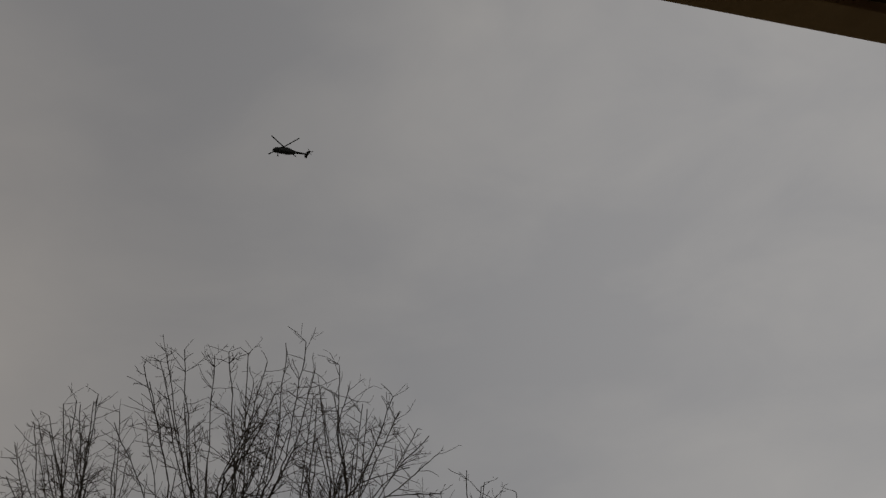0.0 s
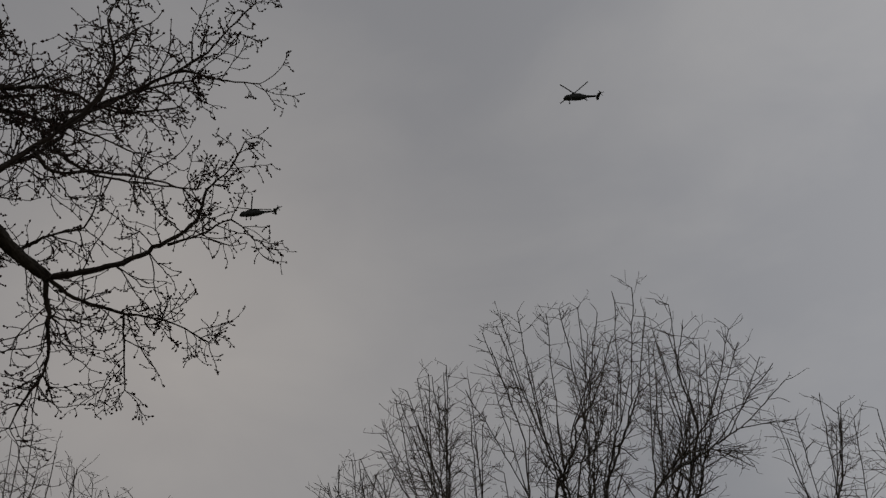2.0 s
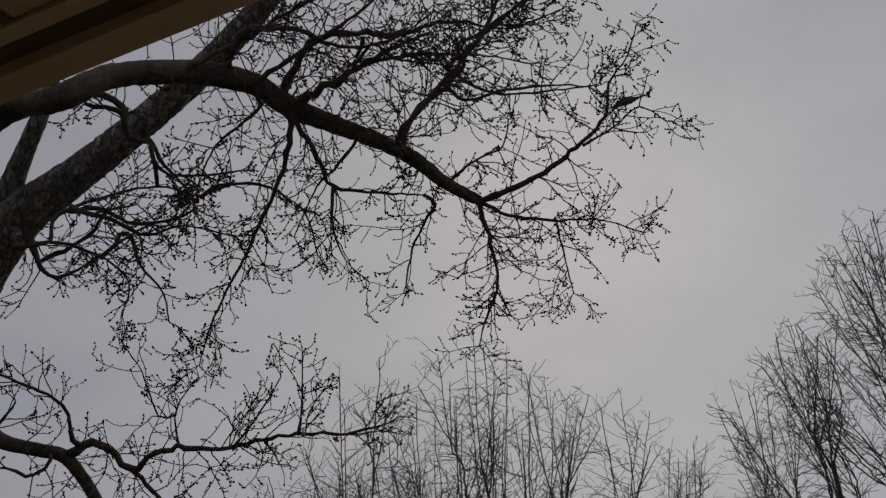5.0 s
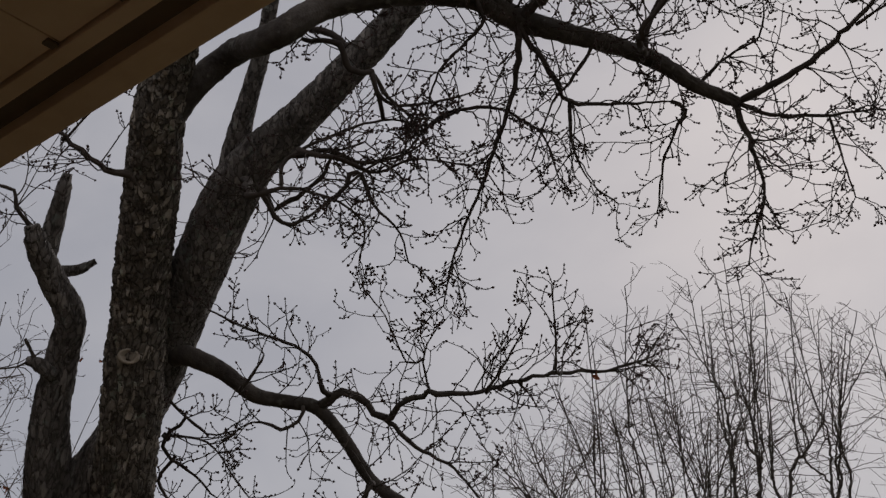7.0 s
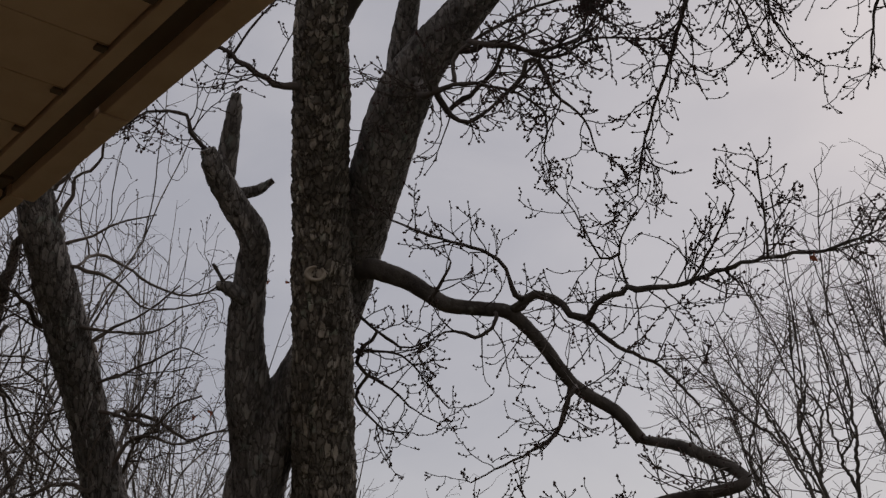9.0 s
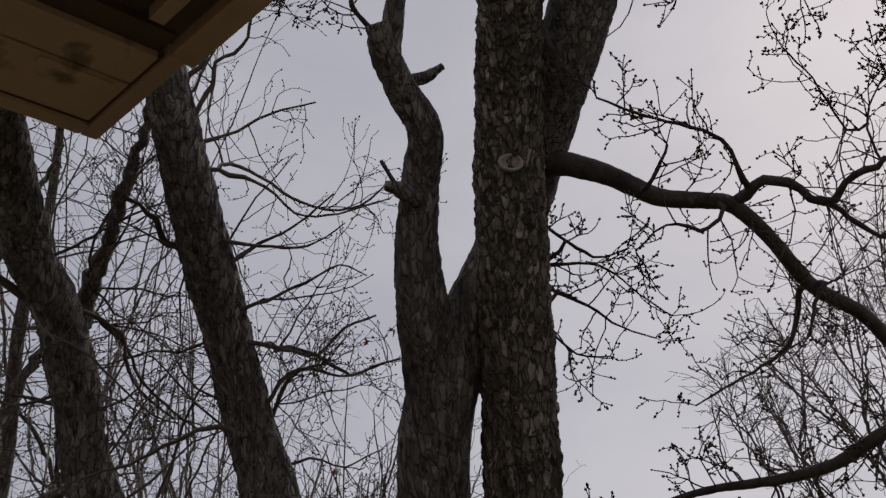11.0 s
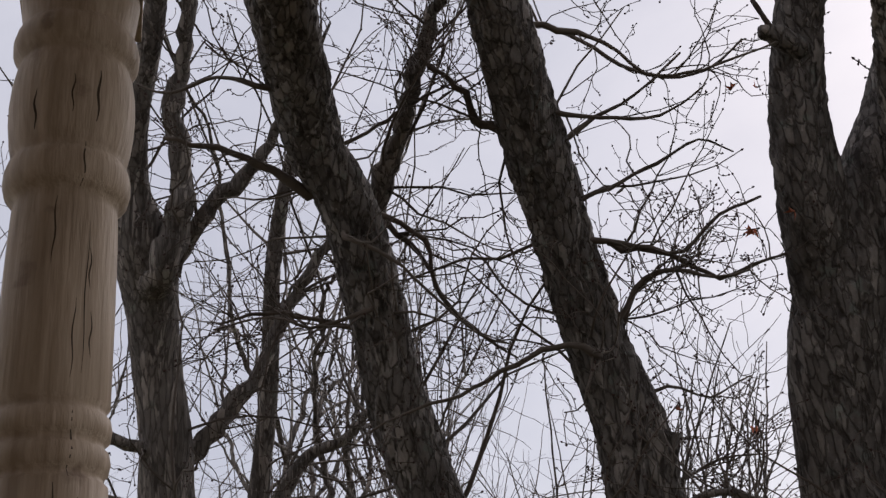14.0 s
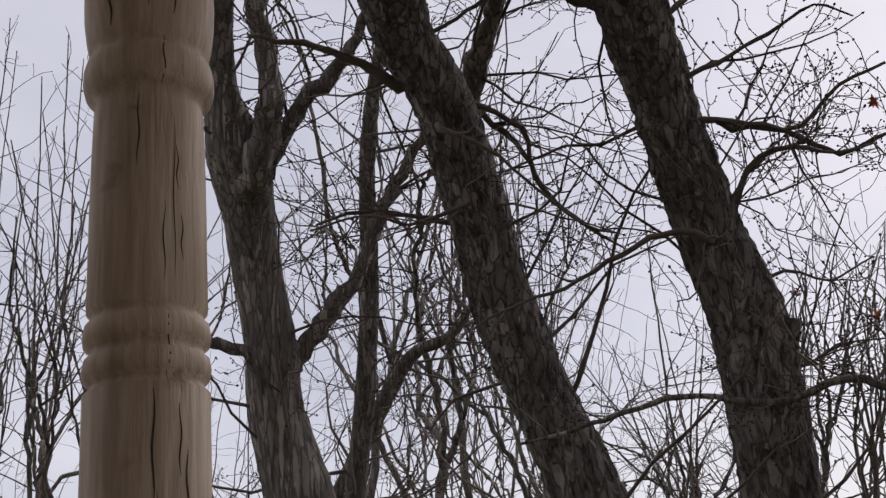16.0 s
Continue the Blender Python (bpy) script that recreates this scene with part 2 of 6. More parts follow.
def part(name, bm, mat, parent=None, label="", smooth=False):
    me = bpy.data.meshes.new(name)
    bm.to_mesh(me)
    bm.free()
    me.materials.append(mat)
    if smooth:
        me.polygons.foreach_set("use_smooth", [True] * len(me.polygons))
    ob = new(name, me)
    if parent is not None:
        hang(ob, parent)
    return tagged(ob, label)


def root(name, place, label, category, group="", kind=""):
    ob = new(name)
    ob.matrix_world = Matrix.Translation(place)
    return tagged(ob, label, category, group, kind)


def box(lo, hi, bevel=0.0, m=None):
    bm = bmesh.new()
    bmesh.ops.create_cube(bm, size=1.0)
    for v in bm.verts:
        v.co = Vector([lo[i] + (v.co[i] + 0.5) * (hi[i] - lo[i]) for i in range(3)])
    if bevel:
        bmesh.ops.bevel(bm, geom=bm.edges[:], offset=bevel, segments=2, profile=0.7, affect="EDGES")
    if m is not None:
        bm.transform(m)
    return bm


def lathe(profile, sides=40):
    """A turned solid about z from (radius, height) pairs, closed at both ends."""
    bm = bmesh.new()
    rings = [[bm.verts.new((r * math.cos(2 * math.pi * i / sides), r * math.sin(2 * math.pi * i / sides), z)) for i in range(sides)] for r, z in profile]
    for a, b in zip(rings, rings[1:]):
        for i in range(sides):
            bm.faces.new((a[i], a[(i + 1) % sides], b[(i + 1) % sides], b[i]))
    bm.faces.new(rings[0][::-1])
    bm.faces.new(rings[-1])
    return bm


def smooth_path(points, step):
    """Catmull-Rom through control points (any number of columns), resampled about every step metres."""
    p = np.array(points, float)
    p = np.vstack([2 * p[0] - p[1], p, 2 * p[-1] - p[-2]])
    rows = []
    for i in range(1, len(p) - 2):
        n = max(2, int(np.linalg.norm(p[i + 1, :3] - p[i, :3]) / step))
        t = np.linspace(0, 1, n, endpoint=False)[:, None]
        rows.append(0.5 * (2 * p[i] + (p[i + 1] - p[i - 1]) * t + (2 * p[i - 1] - 5 * p[i] + 4 * p[i + 1] - p[i + 2]) * t ** 2 + (3 * p[i] - p[i - 1] - 3 * p[i + 1] + p[i + 2]) * t ** 3))
    rows.append(p[-2:-1])
    return np.vstack(rows)


def ring_frames(c):
    """Two unit vectors across the path at each of its points."""
    d = np.gradient(c, axis=0)
    d /= np.linalg.norm(d, axis=1)[:, None] + 1e-12
    ref = np.array([0.31, 0.95, 0.05]) if abs(d[0][1]) < 0.8 else np.array([0.95, 0.2, 0.1])
    e = np.empty_like(c)
    for i in range(len(c)):
        ref = ref - (ref @ d[i]) * d[i]
        ref /= np.linalg.norm(ref) + 1e-12
        e[i] = ref
    return e, np.cross(d, e)


class Soup:
    """Collects many tubes and buds into one mesh."""

    def __init__(self):
        self.v, self.f, self.n = [], [], 0

    def tube(self, c, r, sides=3):
        e1, e2 = ring_frames(c)
        a = np.arange(sides) * 2 * math.pi / sides
        ring = c[:, None] + r[:, None, None] * (np.cos(a)[None, :, None] * e1[:, None] + np.sin(a)[None, :, None] * e2[:, None])
        self.v.append(ring.reshape(-1, 3))
        k = self.n
        for i in range(len(c) - 1):
            for j in range(sides):
                j2 = (j + 1) % sides
                self.f.append((k + i * sides + j, k + i * sides + j2, k + (i + 1) * sides + j2, k + (i + 1) * sides + j))
        end = k + (len(c) - 1) * sides
        self.f.append(tuple(range(end, end + sides)))
        self.f.append(tuple(range(k + sides - 1, k - 1, -1)))
        self.n += len(c) * sides

    def bud(self, p, d, size):
        d = d / (np.linalg.norm(d) + 1e-9)
        e = np.cross(d, (0.3, 0.5, 0.81))
        e /= np.linalg.norm(e) + 1e-9
        g = np.cross(d, e)
        s = size * 0.62
        self.v.append(np.array([p - d * size * 0.7, p + e * s, p + g * s, p - e * s, p - g * s, p + d * size * 0.95]))
        k = self.n
        for i in range(4):
            self.f += [(k, k + 1 + (i + 1) % 4, k + 1 + i), (k + 5, k + 1 + i, k + 1 + (i + 1) % 4)]
        self.n += 6

    def link(self, name, mat, parent, label="", smooth=True):
        if not self.n:
            return None
        ob = link_mesh(name, np.vstack(self.v).tolist(), self.f, mat, parent, label, smooth)
        return tagged(ob, kind="stuff")


rng = np.random.default_rng(7)


def unit(v):
    return v / (np.linalg.norm(v) + 1e-12)


def shoot(start, way, length, pull, wiggle, n=6, hang=0.0):
    """A bent shoot: starts along way and turns steadily by pull, with wiggle; hang: it first sags, then hooks upwards."""
    p, d, out = np.array(start, float), unit(way), [np.array(start, float)]
    for i in range(n):
        sag = np.array((0, 0, -hang if i < 0.55 * n else 1.5 * hang)) / n
        d = unit(d + pull / n + sag + rng.normal(0, wiggle, 3))
        p = p + d * length / n
        out.append(p)
    return np.array(out)


def twigs(soup, buds, c, r, density, reach, levels, pull=(0, 0, 0.5), spread=0.9, wiggle=0.16, thick=0.0035, bud=0.011, start=0.1, ratio=0.5, grow_dir=None, hang=0.0, tip_shoots=0):
    """Clothe a limb (points c, radii r) with side shoots, and those with theirs; buds sit at the nodes and tips."""
    seg = np.linalg.norm(np.diff(c, axis=0), axis=1)
    s = np.concatenate([[0], np.cumsum(seg)])
    total = s[-1]
    count = rng.poisson(density * total * (1 - start))
    for u in np.concatenate([np.sort(rng.uniform(start, 1.0, count)), np.ones(tip_shoots)]):
        i = min(int(np.searchsorted(s, u * total)), len(c) - 1)
        i = max(i, 1)
        d = unit(c[i] - c[i - 1])
        side = rng.normal(0, 1, 3)
        side = unit(side - (side @ d) * d)
        way = d * rng.uniform(0.25, 0.9) + side * spread
        if grow_dir is not None:
            way = way + np.array(grow_dir)
        length = reach * rng.uniform(0.35, 1.0) * (1.15 - 0.55 * u)
        k = shoot(c[i], way, length, np.array(pull) * rng.uniform(0.4, 1.6), wiggle, 5 if levels < 2 else 7, hang)
        base = min(r[i] * 0.7, max(thick, length * 0.0085))
        rad = np.linspace(base, max(thick * 0.55, base * 0.3), len(k))
        soup.tube(k, rad, 3 if base < 0.006 else 4)
        if buds is not None and bud:
            tip = unit(k[-1] - k[-2])
            buds.bud(k[-1], tip, bud * rng.uniform(0.8, 1.3))
            for j in range(2, len(k) - 1):
                if rng.random() < 0.62:
                    buds.bud(k[j] + rng.normal(0, 0.005, 3), unit(rng.normal(0, 1, 3)), bud * rng.uniform(0.55, 1.0))
        if levels > 1:
            twigs(soup, buds, k, rad, density * (1.0 if levels < 3 else 0.9) * max(1.0, 0.6 / max(length, 0.2)) * 0.55, length * ratio, levels - 1, pull, spread, wiggle, thick, bud, 0.15, ratio, grow_dir, hang)


def stem(name, ctrl, mat, parent, label="", relief=0.010, plate=(24.0, 8.0), step=0.016, broken=False):
    """A thick trunk or limb as a ring mesh with furrowed bark plates raised on its surface."""
    q = smooth_path(ctrl, step)
    c, r = q[:, :3], q[:, 3]
    sides = max(12, min(72, int(2 * math.pi * r.max() / step)))
    e1, e2 = ring_frames(c)
    s = np.concatenate([[0], np.cumsum(np.linalg.norm(np.diff(c, axis=0), axis=1))])
    seed = rng.uniform(0, 50)
    verts, faces = [], []
    for i in range(len(c)):
        for j in range(sides):
            a = 2 * math.pi * j / sides
            ca, sa = math.cos(a), math.sin(a)
            x, y = r[i] * ca, r[i] * sa
            wob = noise.noise(Vector((x * 5 + seed, y * 5, s[i] * 2.2)))
            bend = 0.02 * noise.noise(Vector((x * 9, y * 9 + seed, s[i] * 7)))
            ridge = noise.noise(Vector(((x + bend) * plate[0] + seed, (y - bend) * plate[0], s[i] * plate[1])))
            flake = noise.noise(Vector((x * plate[0] * 1.7, (y + bend) * plate[0] * 1.7 + seed, s[i] * plate[1] * 2.3)))
            warp = 0.9 * ridge
            dist = noise.voronoi(Vector((x * plate[0] * 1.25 + warp, y * plate[0] * 1.25 - warp + seed, s[i] * plate[1] * 1.1 + warp)))[0]
            edge = min(1.0, (dist[1] - dist[0]) * 5.0) * 0.55 + min(1.0, max(0.0, 0.5 + 3.0 * ridge)) * 0.3 + min(1.0, max(0.0, 0.5 + 7.0 * flake)) * 0.35
            fine = noise.noise(Vector((x * 60 + seed, y * 60, s[i] * 25)))
            h = r[i] * (1 + 0.09 * wob) + relief * (edge - 0.6) + relief * 0.35 * fine
            if broken and i > len(c) - 5:
                h *= 0.9 - 0.5 * (i - len(c) + 5) / 5 * rng.random()
            verts.append(tuple(c[i] + h * (ca * e1[i] + sa * e2[i])))
    for i in range(len(c) - 1):
        for j in range(sides):
            j2 = (j + 1) % sides
            faces.append((i * sides + j, i * sides + j2, (i + 1) * sides + j2, (i + 1) * sides + j))
    faces.append(tuple(range((len(c) - 1) * sides, len(c) * sides)))
    ob = link_mesh(name, verts, faces, mat, parent, label)
    return ob, c, r


def limb(name, ctrl, mat, parent, label="", step=0.05, sides=8, knots=0.10):
    """A thinner limb, a little knotty."""
    q = smooth_path(ctrl, step)
    if mat is TWIG_PALE:
        q[:, 3] *= 0.74
    c, r = q[:, :3].copy(), q[:, 3] * (1 + knots * rng.normal(0, 1, len(q)).clip(-1.5, 2))
    c[1:-1] += rng.normal(0, 1, (len(c) - 2, 3)) * np.minimum(0.009, r[1:-1, None] * 0.4)
    so = Soup()
    so.tube(c, np.maximum(r, 0.003), sides)
    return link_mesh(name, np.vstack(so.v).tolist(), so.f, mat, parent, label), c, r


# ---- ground and the plain shell of the house ----
bm = bmesh.new()
bmesh.ops.create_grid(bm, x_segments=60, y_segments=60, size=900)
for v in bm.verts:
    v.co.z = 0.0 if v.co.length < 60 else 0.8 * noise.noise(v.co * 0.01)
tagged(part("ground", bm, GRASS, smooth=True), "dormant brown and green winter lawn", "ground", kind="structure")

# The eave runs along U from its outer corner; V points in towards the house.
CORNER = Vector((-7.239, -0.204, 4.50))
U, V = Vector((0.9230, 0.3848, 0)), Vector((0.3848, -0.9230, 0))
PORCH = Matrix(((U.x, V.x, 0, CORNER.x), (U.y, V.y, 0, CORNER.y), (0, 0, 1, CORNER.z), (0, 0, 0, 1)))
EAVE = PORCH @ Matrix.Diagonal((1.36, 1.36, 1.36, 1))
LONG, DEEP = 7.9, 2.38
WIDE, IN = LONG * 1.36, DEEP * 1.36

tagged(part("porch_floor", box((-0.1, 0.7, -4.50), (WIDE, IN + 0.1, -4.38), 0.01, PORCH), CONCRETE), "grey concrete porch slab beside the house", "floor", kind="structure")
# walls out of view, added close in to hold light off the post
tagged(part("wall_house", box((-0.2, IN, -4.6), (WIDE, IN + 0.2, 1.3), 0, PORCH), SIDING), "unseen tan house wall behind the porch, added to shade it", "wall", kind="structure")
tagged(part("wall_side", box((WIDE - 0.2, 0.7, -4.6), (WIDE, IN - 0.003, 1.3), 0, PORCH), SIDING), "unseen tan side wall added to close the porch", "wall", kind="structure")

porch_roof = root("porch_roof", CORNER, "tan boxed porch eave with soffit panels and dark-coloured gutter trough", "roof", kind="structure")
bm = box((0.02, 0.09, 0.13), (LONG, DEEP, 0.22), 0.0)
for v in bm.verts:
    if v.co.y > 1:
        v.co.z += 0.9
bm.transform(EAVE)
part("roof_deck", bm, SHINGLE, porch_roof)
# gutter lip, trough coloured dark for its shade, and inner trim, open at a joint
part("gutter_lip", box((0.54, -0.012, 0.0), (1.28, 0.085, 0.055), 0.008, EAVE), TRIM, porch_roof, "tan rolled gutter lip")
part("gutter_lip", box((1.31, -0.012, 0.0), (LONG, 0.085, 0.055), 0.008, EAVE), TRIM, porch_roof, "tan rolled gutter lip")
part("gutter_floor", box((0.52, 0.086, 0.045), (LONG, 0.17, 0.07), 0.0, EAVE), EAVE_SHADE, porch_roof, "gutter trough with its shade put into the dark brown")
part("inner_trim", box((0.66, 0.171, 0.012), (LONG, 0.225, 0.06), 0.006, EAVE), TRIM, porch_roof, "tan inner trim strip")
part("fascia", box((0.54, 0.004, 0.071), (LONG, 0.03, 0.20), 0.0, EAVE), TRIM, porch_roof)
part("joint_cover", box((1.24, 0.0, -0.010), (1.36, 0.10, -0.002), 0.004, EAVE), TRIM, porch_roof, "tan gutter joint strap")
# soffit panels across the eave, with open seams; dark blocks stand in for shaded notches
x = 0.74
while x < LONG - 0.3:
    part("panel", box((x, 0.232, 0.028), (x + 0.315, DEEP - 0.01, 0.045), 0.004, EAVE), SOFFIT, porch_roof)
    part("seam_notch", box((x + 0.285, 0.233, 0.016), (x + 0.315, 0.268, 0.027), 0.003, EAVE), EAVE_SHADE, porch_roof)
    x += 0.320
# dark backing gives the open seams their shade by colour
part("soffit_back", box((0.62, 0.226, 0.065), (LONG, DEEP, 0.09), 0, EAVE), EAVE_SHADE, porch_roof)
# boxed return at the outer corner, set a little back
part("corner_panel", box((0.07, 0.104, 0.004), (0.335, DEEP - 0.01, 0.03), 0.004, EAVE), SOFFIT, porch_roof)
part("corner_panel", box((0.345, 0.104, 0.004), (0.52, DEEP - 0.01, 0.03), 0.004, EAVE), SOFFIT, porch_roof)
part("corner_trim", box((-0.005, 0.032, -0.012), (0.56, 0.096, 0.07), 0.012, EAVE), TRIM, porch_roof, "tan corner trim")
part("corner_trim", box((-0.005, 0.098, -0.012), (0.062, DEEP, 0.07), 0.012, EAVE), TRIM, porch_roof, "tan corner trim")
# dark strips and backing: shade of the corner's recesses as colour
part("corner_groove", box((0.062, 0.098, 0.001), (0.07, DEEP, 0.02), 0, EAVE), EAVE_SHADE, porch_roof)
part("corner_groove", box((0.071, 0.096, 0.001), (0.54, 0.104, 0.02), 0, EAVE), EAVE_SHADE, porch_roof)
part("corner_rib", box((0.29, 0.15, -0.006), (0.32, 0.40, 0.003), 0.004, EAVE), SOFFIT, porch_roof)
part("corner_back", box((0.02, 0.104, 0.031), (0.62, DEEP, 0.06), 0, EAVE), EAVE_SHADE, porch_roof)

# ---- turned porch post ----
PX, PY, GROW = -6.52, -1.335, 1.32
EYE_Z = 1.83
porch_post = root("porch_post", (PX, PY, 0.12), "weathered cream turned wooden porch post with cracks", "post")
profile = [(0.94 * r, z) for r, z in [(0.104, 0.45), (0.104, 2.300), (0.096, 2.308), (0.0935, 2.316), (0.103, 2.324), (0.106, 2.340), (0.103, 2.356), (0.094, 2.364), (0.094, 2.372), (0.104, 2.380), (0.106, 2.396), (0.103, 2.412),
           (0.0945, 2.420), (0.0935, 2.428), (0.101, 2.436), (0.1005, 2.60), (0.099, 2.72), (0.097, 2.79), (0.0945, 2.806), (0.102, 2.814), (0.113, 2.826), (0.1175, 2.845), (0.117, 2.866), (0.112, 2.884), (0.1035, 2.896),
           (0.108, 2.905), (0.1135, 2.93), (0.1185, 2.97), (0.120, 3.01), (0.118, 3.05), (0.112, 3.085), (0.106, 3.100), (0.106, 3.106), (0.114, 3.114), (0.1225, 3.13), (0.1235, 3.15), (0.119, 3.17), (0.110, 3.182), (0.108, 3.19), (0.113, 3.22), (0.118, 3.26), (0.12, 3.28)]]
profile = [(GROW * r, EYE_Z + GROW * (z - EYE_Z)) for r, z in profile]
profile[0] = (profile[0][0], 0.42)
TOP = profile[-1][1]
bm = lathe(profile, 56)
bm.transform(Matrix.Translation((PX, PY, -0.029)))
shaft = part("shaft", bm, PAINT, porch_post, smooth=True)
part("cap_block", box((PX - 0.155, PY - 0.155, TOP - 0.03), (PX + 0.155, PY + 0.155, 4.50), 0.008), PAINT, porch_post)
part("base_block", box((PX - 0.155, PY - 0.155, 0.12), (PX + 0.155, PY + 0.155, 0.40), 0.008), PAINT, porch_post)


def radius_at(z):
    return float(np.interp(z, [p[1] for p in profile], [p[0] for p in profile]))


# drying cracks, each a thin sunken sliver that follows the turned surface
for ang, z0, z1, wide in ((-0.10, 2.66, 2.79, 0.003), (0.34, 2.46, 2.60, 0.0025), (-0.55, 2.92, 3.00, 0.005), (0.30, 2.81, 2.90, 0.003), (0.18, 2.12, 2.29, 0.0035),
                          (0.52, 2.47, 2.75, 0.0022), (0.60, 2.16, 2.27, 0.003), (0.45, 2.94, 3.05, 0.005), (0.05, 2.95, 3.03, 0.003), (0.66, 2.50, 2.58, 0.003), (0.42, 2.30, 2.42, 0.0025), (0.72, 2.08, 2.20, 0.004), (0.25, 2.02, 2.14, 0.002), (0.58, 2.62, 2.70, 0.003)):
    bm = bmesh.new()
    rows = []
    z0, z1, wide = EYE_Z + GROW * (z0 - EYE_Z), EYE_Z + GROW * (z1 - EYE_Z), wide * GROW
    for i in range(9):
        f = i / 8
        z = z0 + (z1 - z0) * f
        a = ang + 0.02 * math.sin(9 * f + z0 * 40)
        w = wide * math.sin(math.pi * (0.08 + 0.84 * f))
        r = radius_at(z) + 0.0006
        z -= 0.029
        rows.append([bm.verts.new((PX + r * math.cos(a + d * w / r), PY + r * math.sin(a + d * w / r), z)) for d in (-0.5, 0.5)])
    for p, q in zip(rows, rows[1:]):
        bm.faces.new((p[0], p[1], q[1], q[0]))
    part("crack", bm, CHECK, porch_post)

# ---- the big maple by the porch ----
maple = root("maple_tree", (-7.1, 1.65, 0), "large bare multi-stemmed maple with budding twigs and broken stem", "tree")
tw, bd = Soup(), Soup()
UPTURN = (0, 0, 0.45)


def slim(ctrl):
    """Tapers a side limb towards its tip."""
    n = len(ctrl) - 1
    return [(x, y, z, max(0.0045, r * (0.95 - 0.35 * i / n))) for i, (x, y, z, r) in enumerate(ctrl)]


def clothe(c, r, density=16, reach=0.6, levels=2, pull=UPTURN, start=0.08, bud=0.0125, **more):
    twigs(tw, bd, c, r, density * 1.7, reach * 1.3, levels, pull=pull, start=start, bud=bud, thick=0.0052, ratio=0.5, spread=1.0, wiggle=0.19, tip_shoots=2, **more)


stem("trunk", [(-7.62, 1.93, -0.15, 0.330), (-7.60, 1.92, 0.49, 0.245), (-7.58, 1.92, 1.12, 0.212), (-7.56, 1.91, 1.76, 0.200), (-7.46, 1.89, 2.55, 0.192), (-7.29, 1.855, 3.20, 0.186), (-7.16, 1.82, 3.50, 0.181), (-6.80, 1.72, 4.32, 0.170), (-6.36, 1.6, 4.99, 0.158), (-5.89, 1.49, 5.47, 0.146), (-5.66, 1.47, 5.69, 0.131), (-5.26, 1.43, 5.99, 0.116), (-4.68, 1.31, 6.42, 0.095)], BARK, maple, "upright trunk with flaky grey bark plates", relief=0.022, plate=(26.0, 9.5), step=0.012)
stem("leaning_stem", [(-7.72, 1.54, -0.15, 0.310), (-7.72, 1.53, 0.44, 0.245), (-7.71, 1.52, 1.03, 0.212), (-7.70, 1.51, 1.62, 0.198), (-7.68, 1.50, 2.21, 0.190), (-7.63, 1.49, 2.8, 0.184), (-7.50, 1.49, 3.22, 0.182), (-7.38, 1.57, 3.52, 0.170), (-7.28, 1.71, 3.82, 0.165), (-7.19, 1.83, 4.08, 0.160), (-7.07, 1.90, 4.31, 0.160), (-6.80, 1.94, 4.6, 0.165), (-6.49, 1.98, 4.9, 0.165), (-6.22, 2.04, 5.22, 0.166), (-5.98, 2.14, 5.43, 0.139), (-5.76, 2.33, 5.66, 0.115), (-5.53, 2.49, 5.87, 0.104), (-5.28, 2.64, 6.08, 0.096), (-4.97, 2.79, 6.32, 0.087), (-4.47, 2.95, 6.68, 0.069)], BARK_OLD, maple, "dark leaning stem", relief=0.009)
_, c, r = stem("fork", [(-6.1, 2.09, 5.32, 0.107), (-6.15, 2.03, 5.44, 0.088), (-5.97, 2.02, 5.72, 0.064), (-5.79, 2.03, 5.96, 0.053), (-5.67, 2.02, 6.11, 0.046), (-5.37, 1.98, 6.47, 0.035)], BARK_OLD, maple, relief=0.007)
clothe(c, r, 5, 0.5, 2, start=0.5)
stem("broken_stem", [(-7.56, 1.48, 3.00, 0.125), (-7.52, 1.47, 3.12, 0.120), (-7.42, 1.44, 3.45, 0.128), (-7.31, 1.39, 3.71, 0.136), (-7.19, 1.34, 4.05, 0.113), (-7.06, 1.34, 4.37, 0.095), (-6.92, 1.33, 4.58, 0.087), (-6.84, 1.19, 4.75, 0.081), (-6.73, 1.06, 4.9, 0.071), (-6.66, 0.99, 5, 0.053)], BARK_OLD, maple, "broken dead stem", relief=0.012, broken=True)
_, c, r = stem("overhanging_limb", [(-6.01, 1.52, 5.35, 0.100), (-6.02, 1.52, 5.4, 0.092), (-5.78, 1.62, 5.61, 0.080), (-5.58, 1.8, 5.81, 0.074), (-5.02, 1.86, 5.57, 0.072), (-4.89, 2.09, 5.76, 0.070), (-4.75, 2.41, 5.87, 0.073), (-4.69, 2.65, 5.93, 0.071), (-4.64, 2.9, 5.95, 0.068), (-4.64, 3.17, 5.9, 0.065), (-4.57, 3.49, 5.86, 0.055), (-4.44, 3.92, 5.77, 0.048), (-4.39, 4.24, 5.63, 0.041), (-4.34, 4.5, 5.56, 0.034)], BARK_SMOOTH, maple, "thick limb reaching over the lawn", relief=0.010)
clothe(c, r, 12, 0.6, 2, start=0.4, hang=0.6)
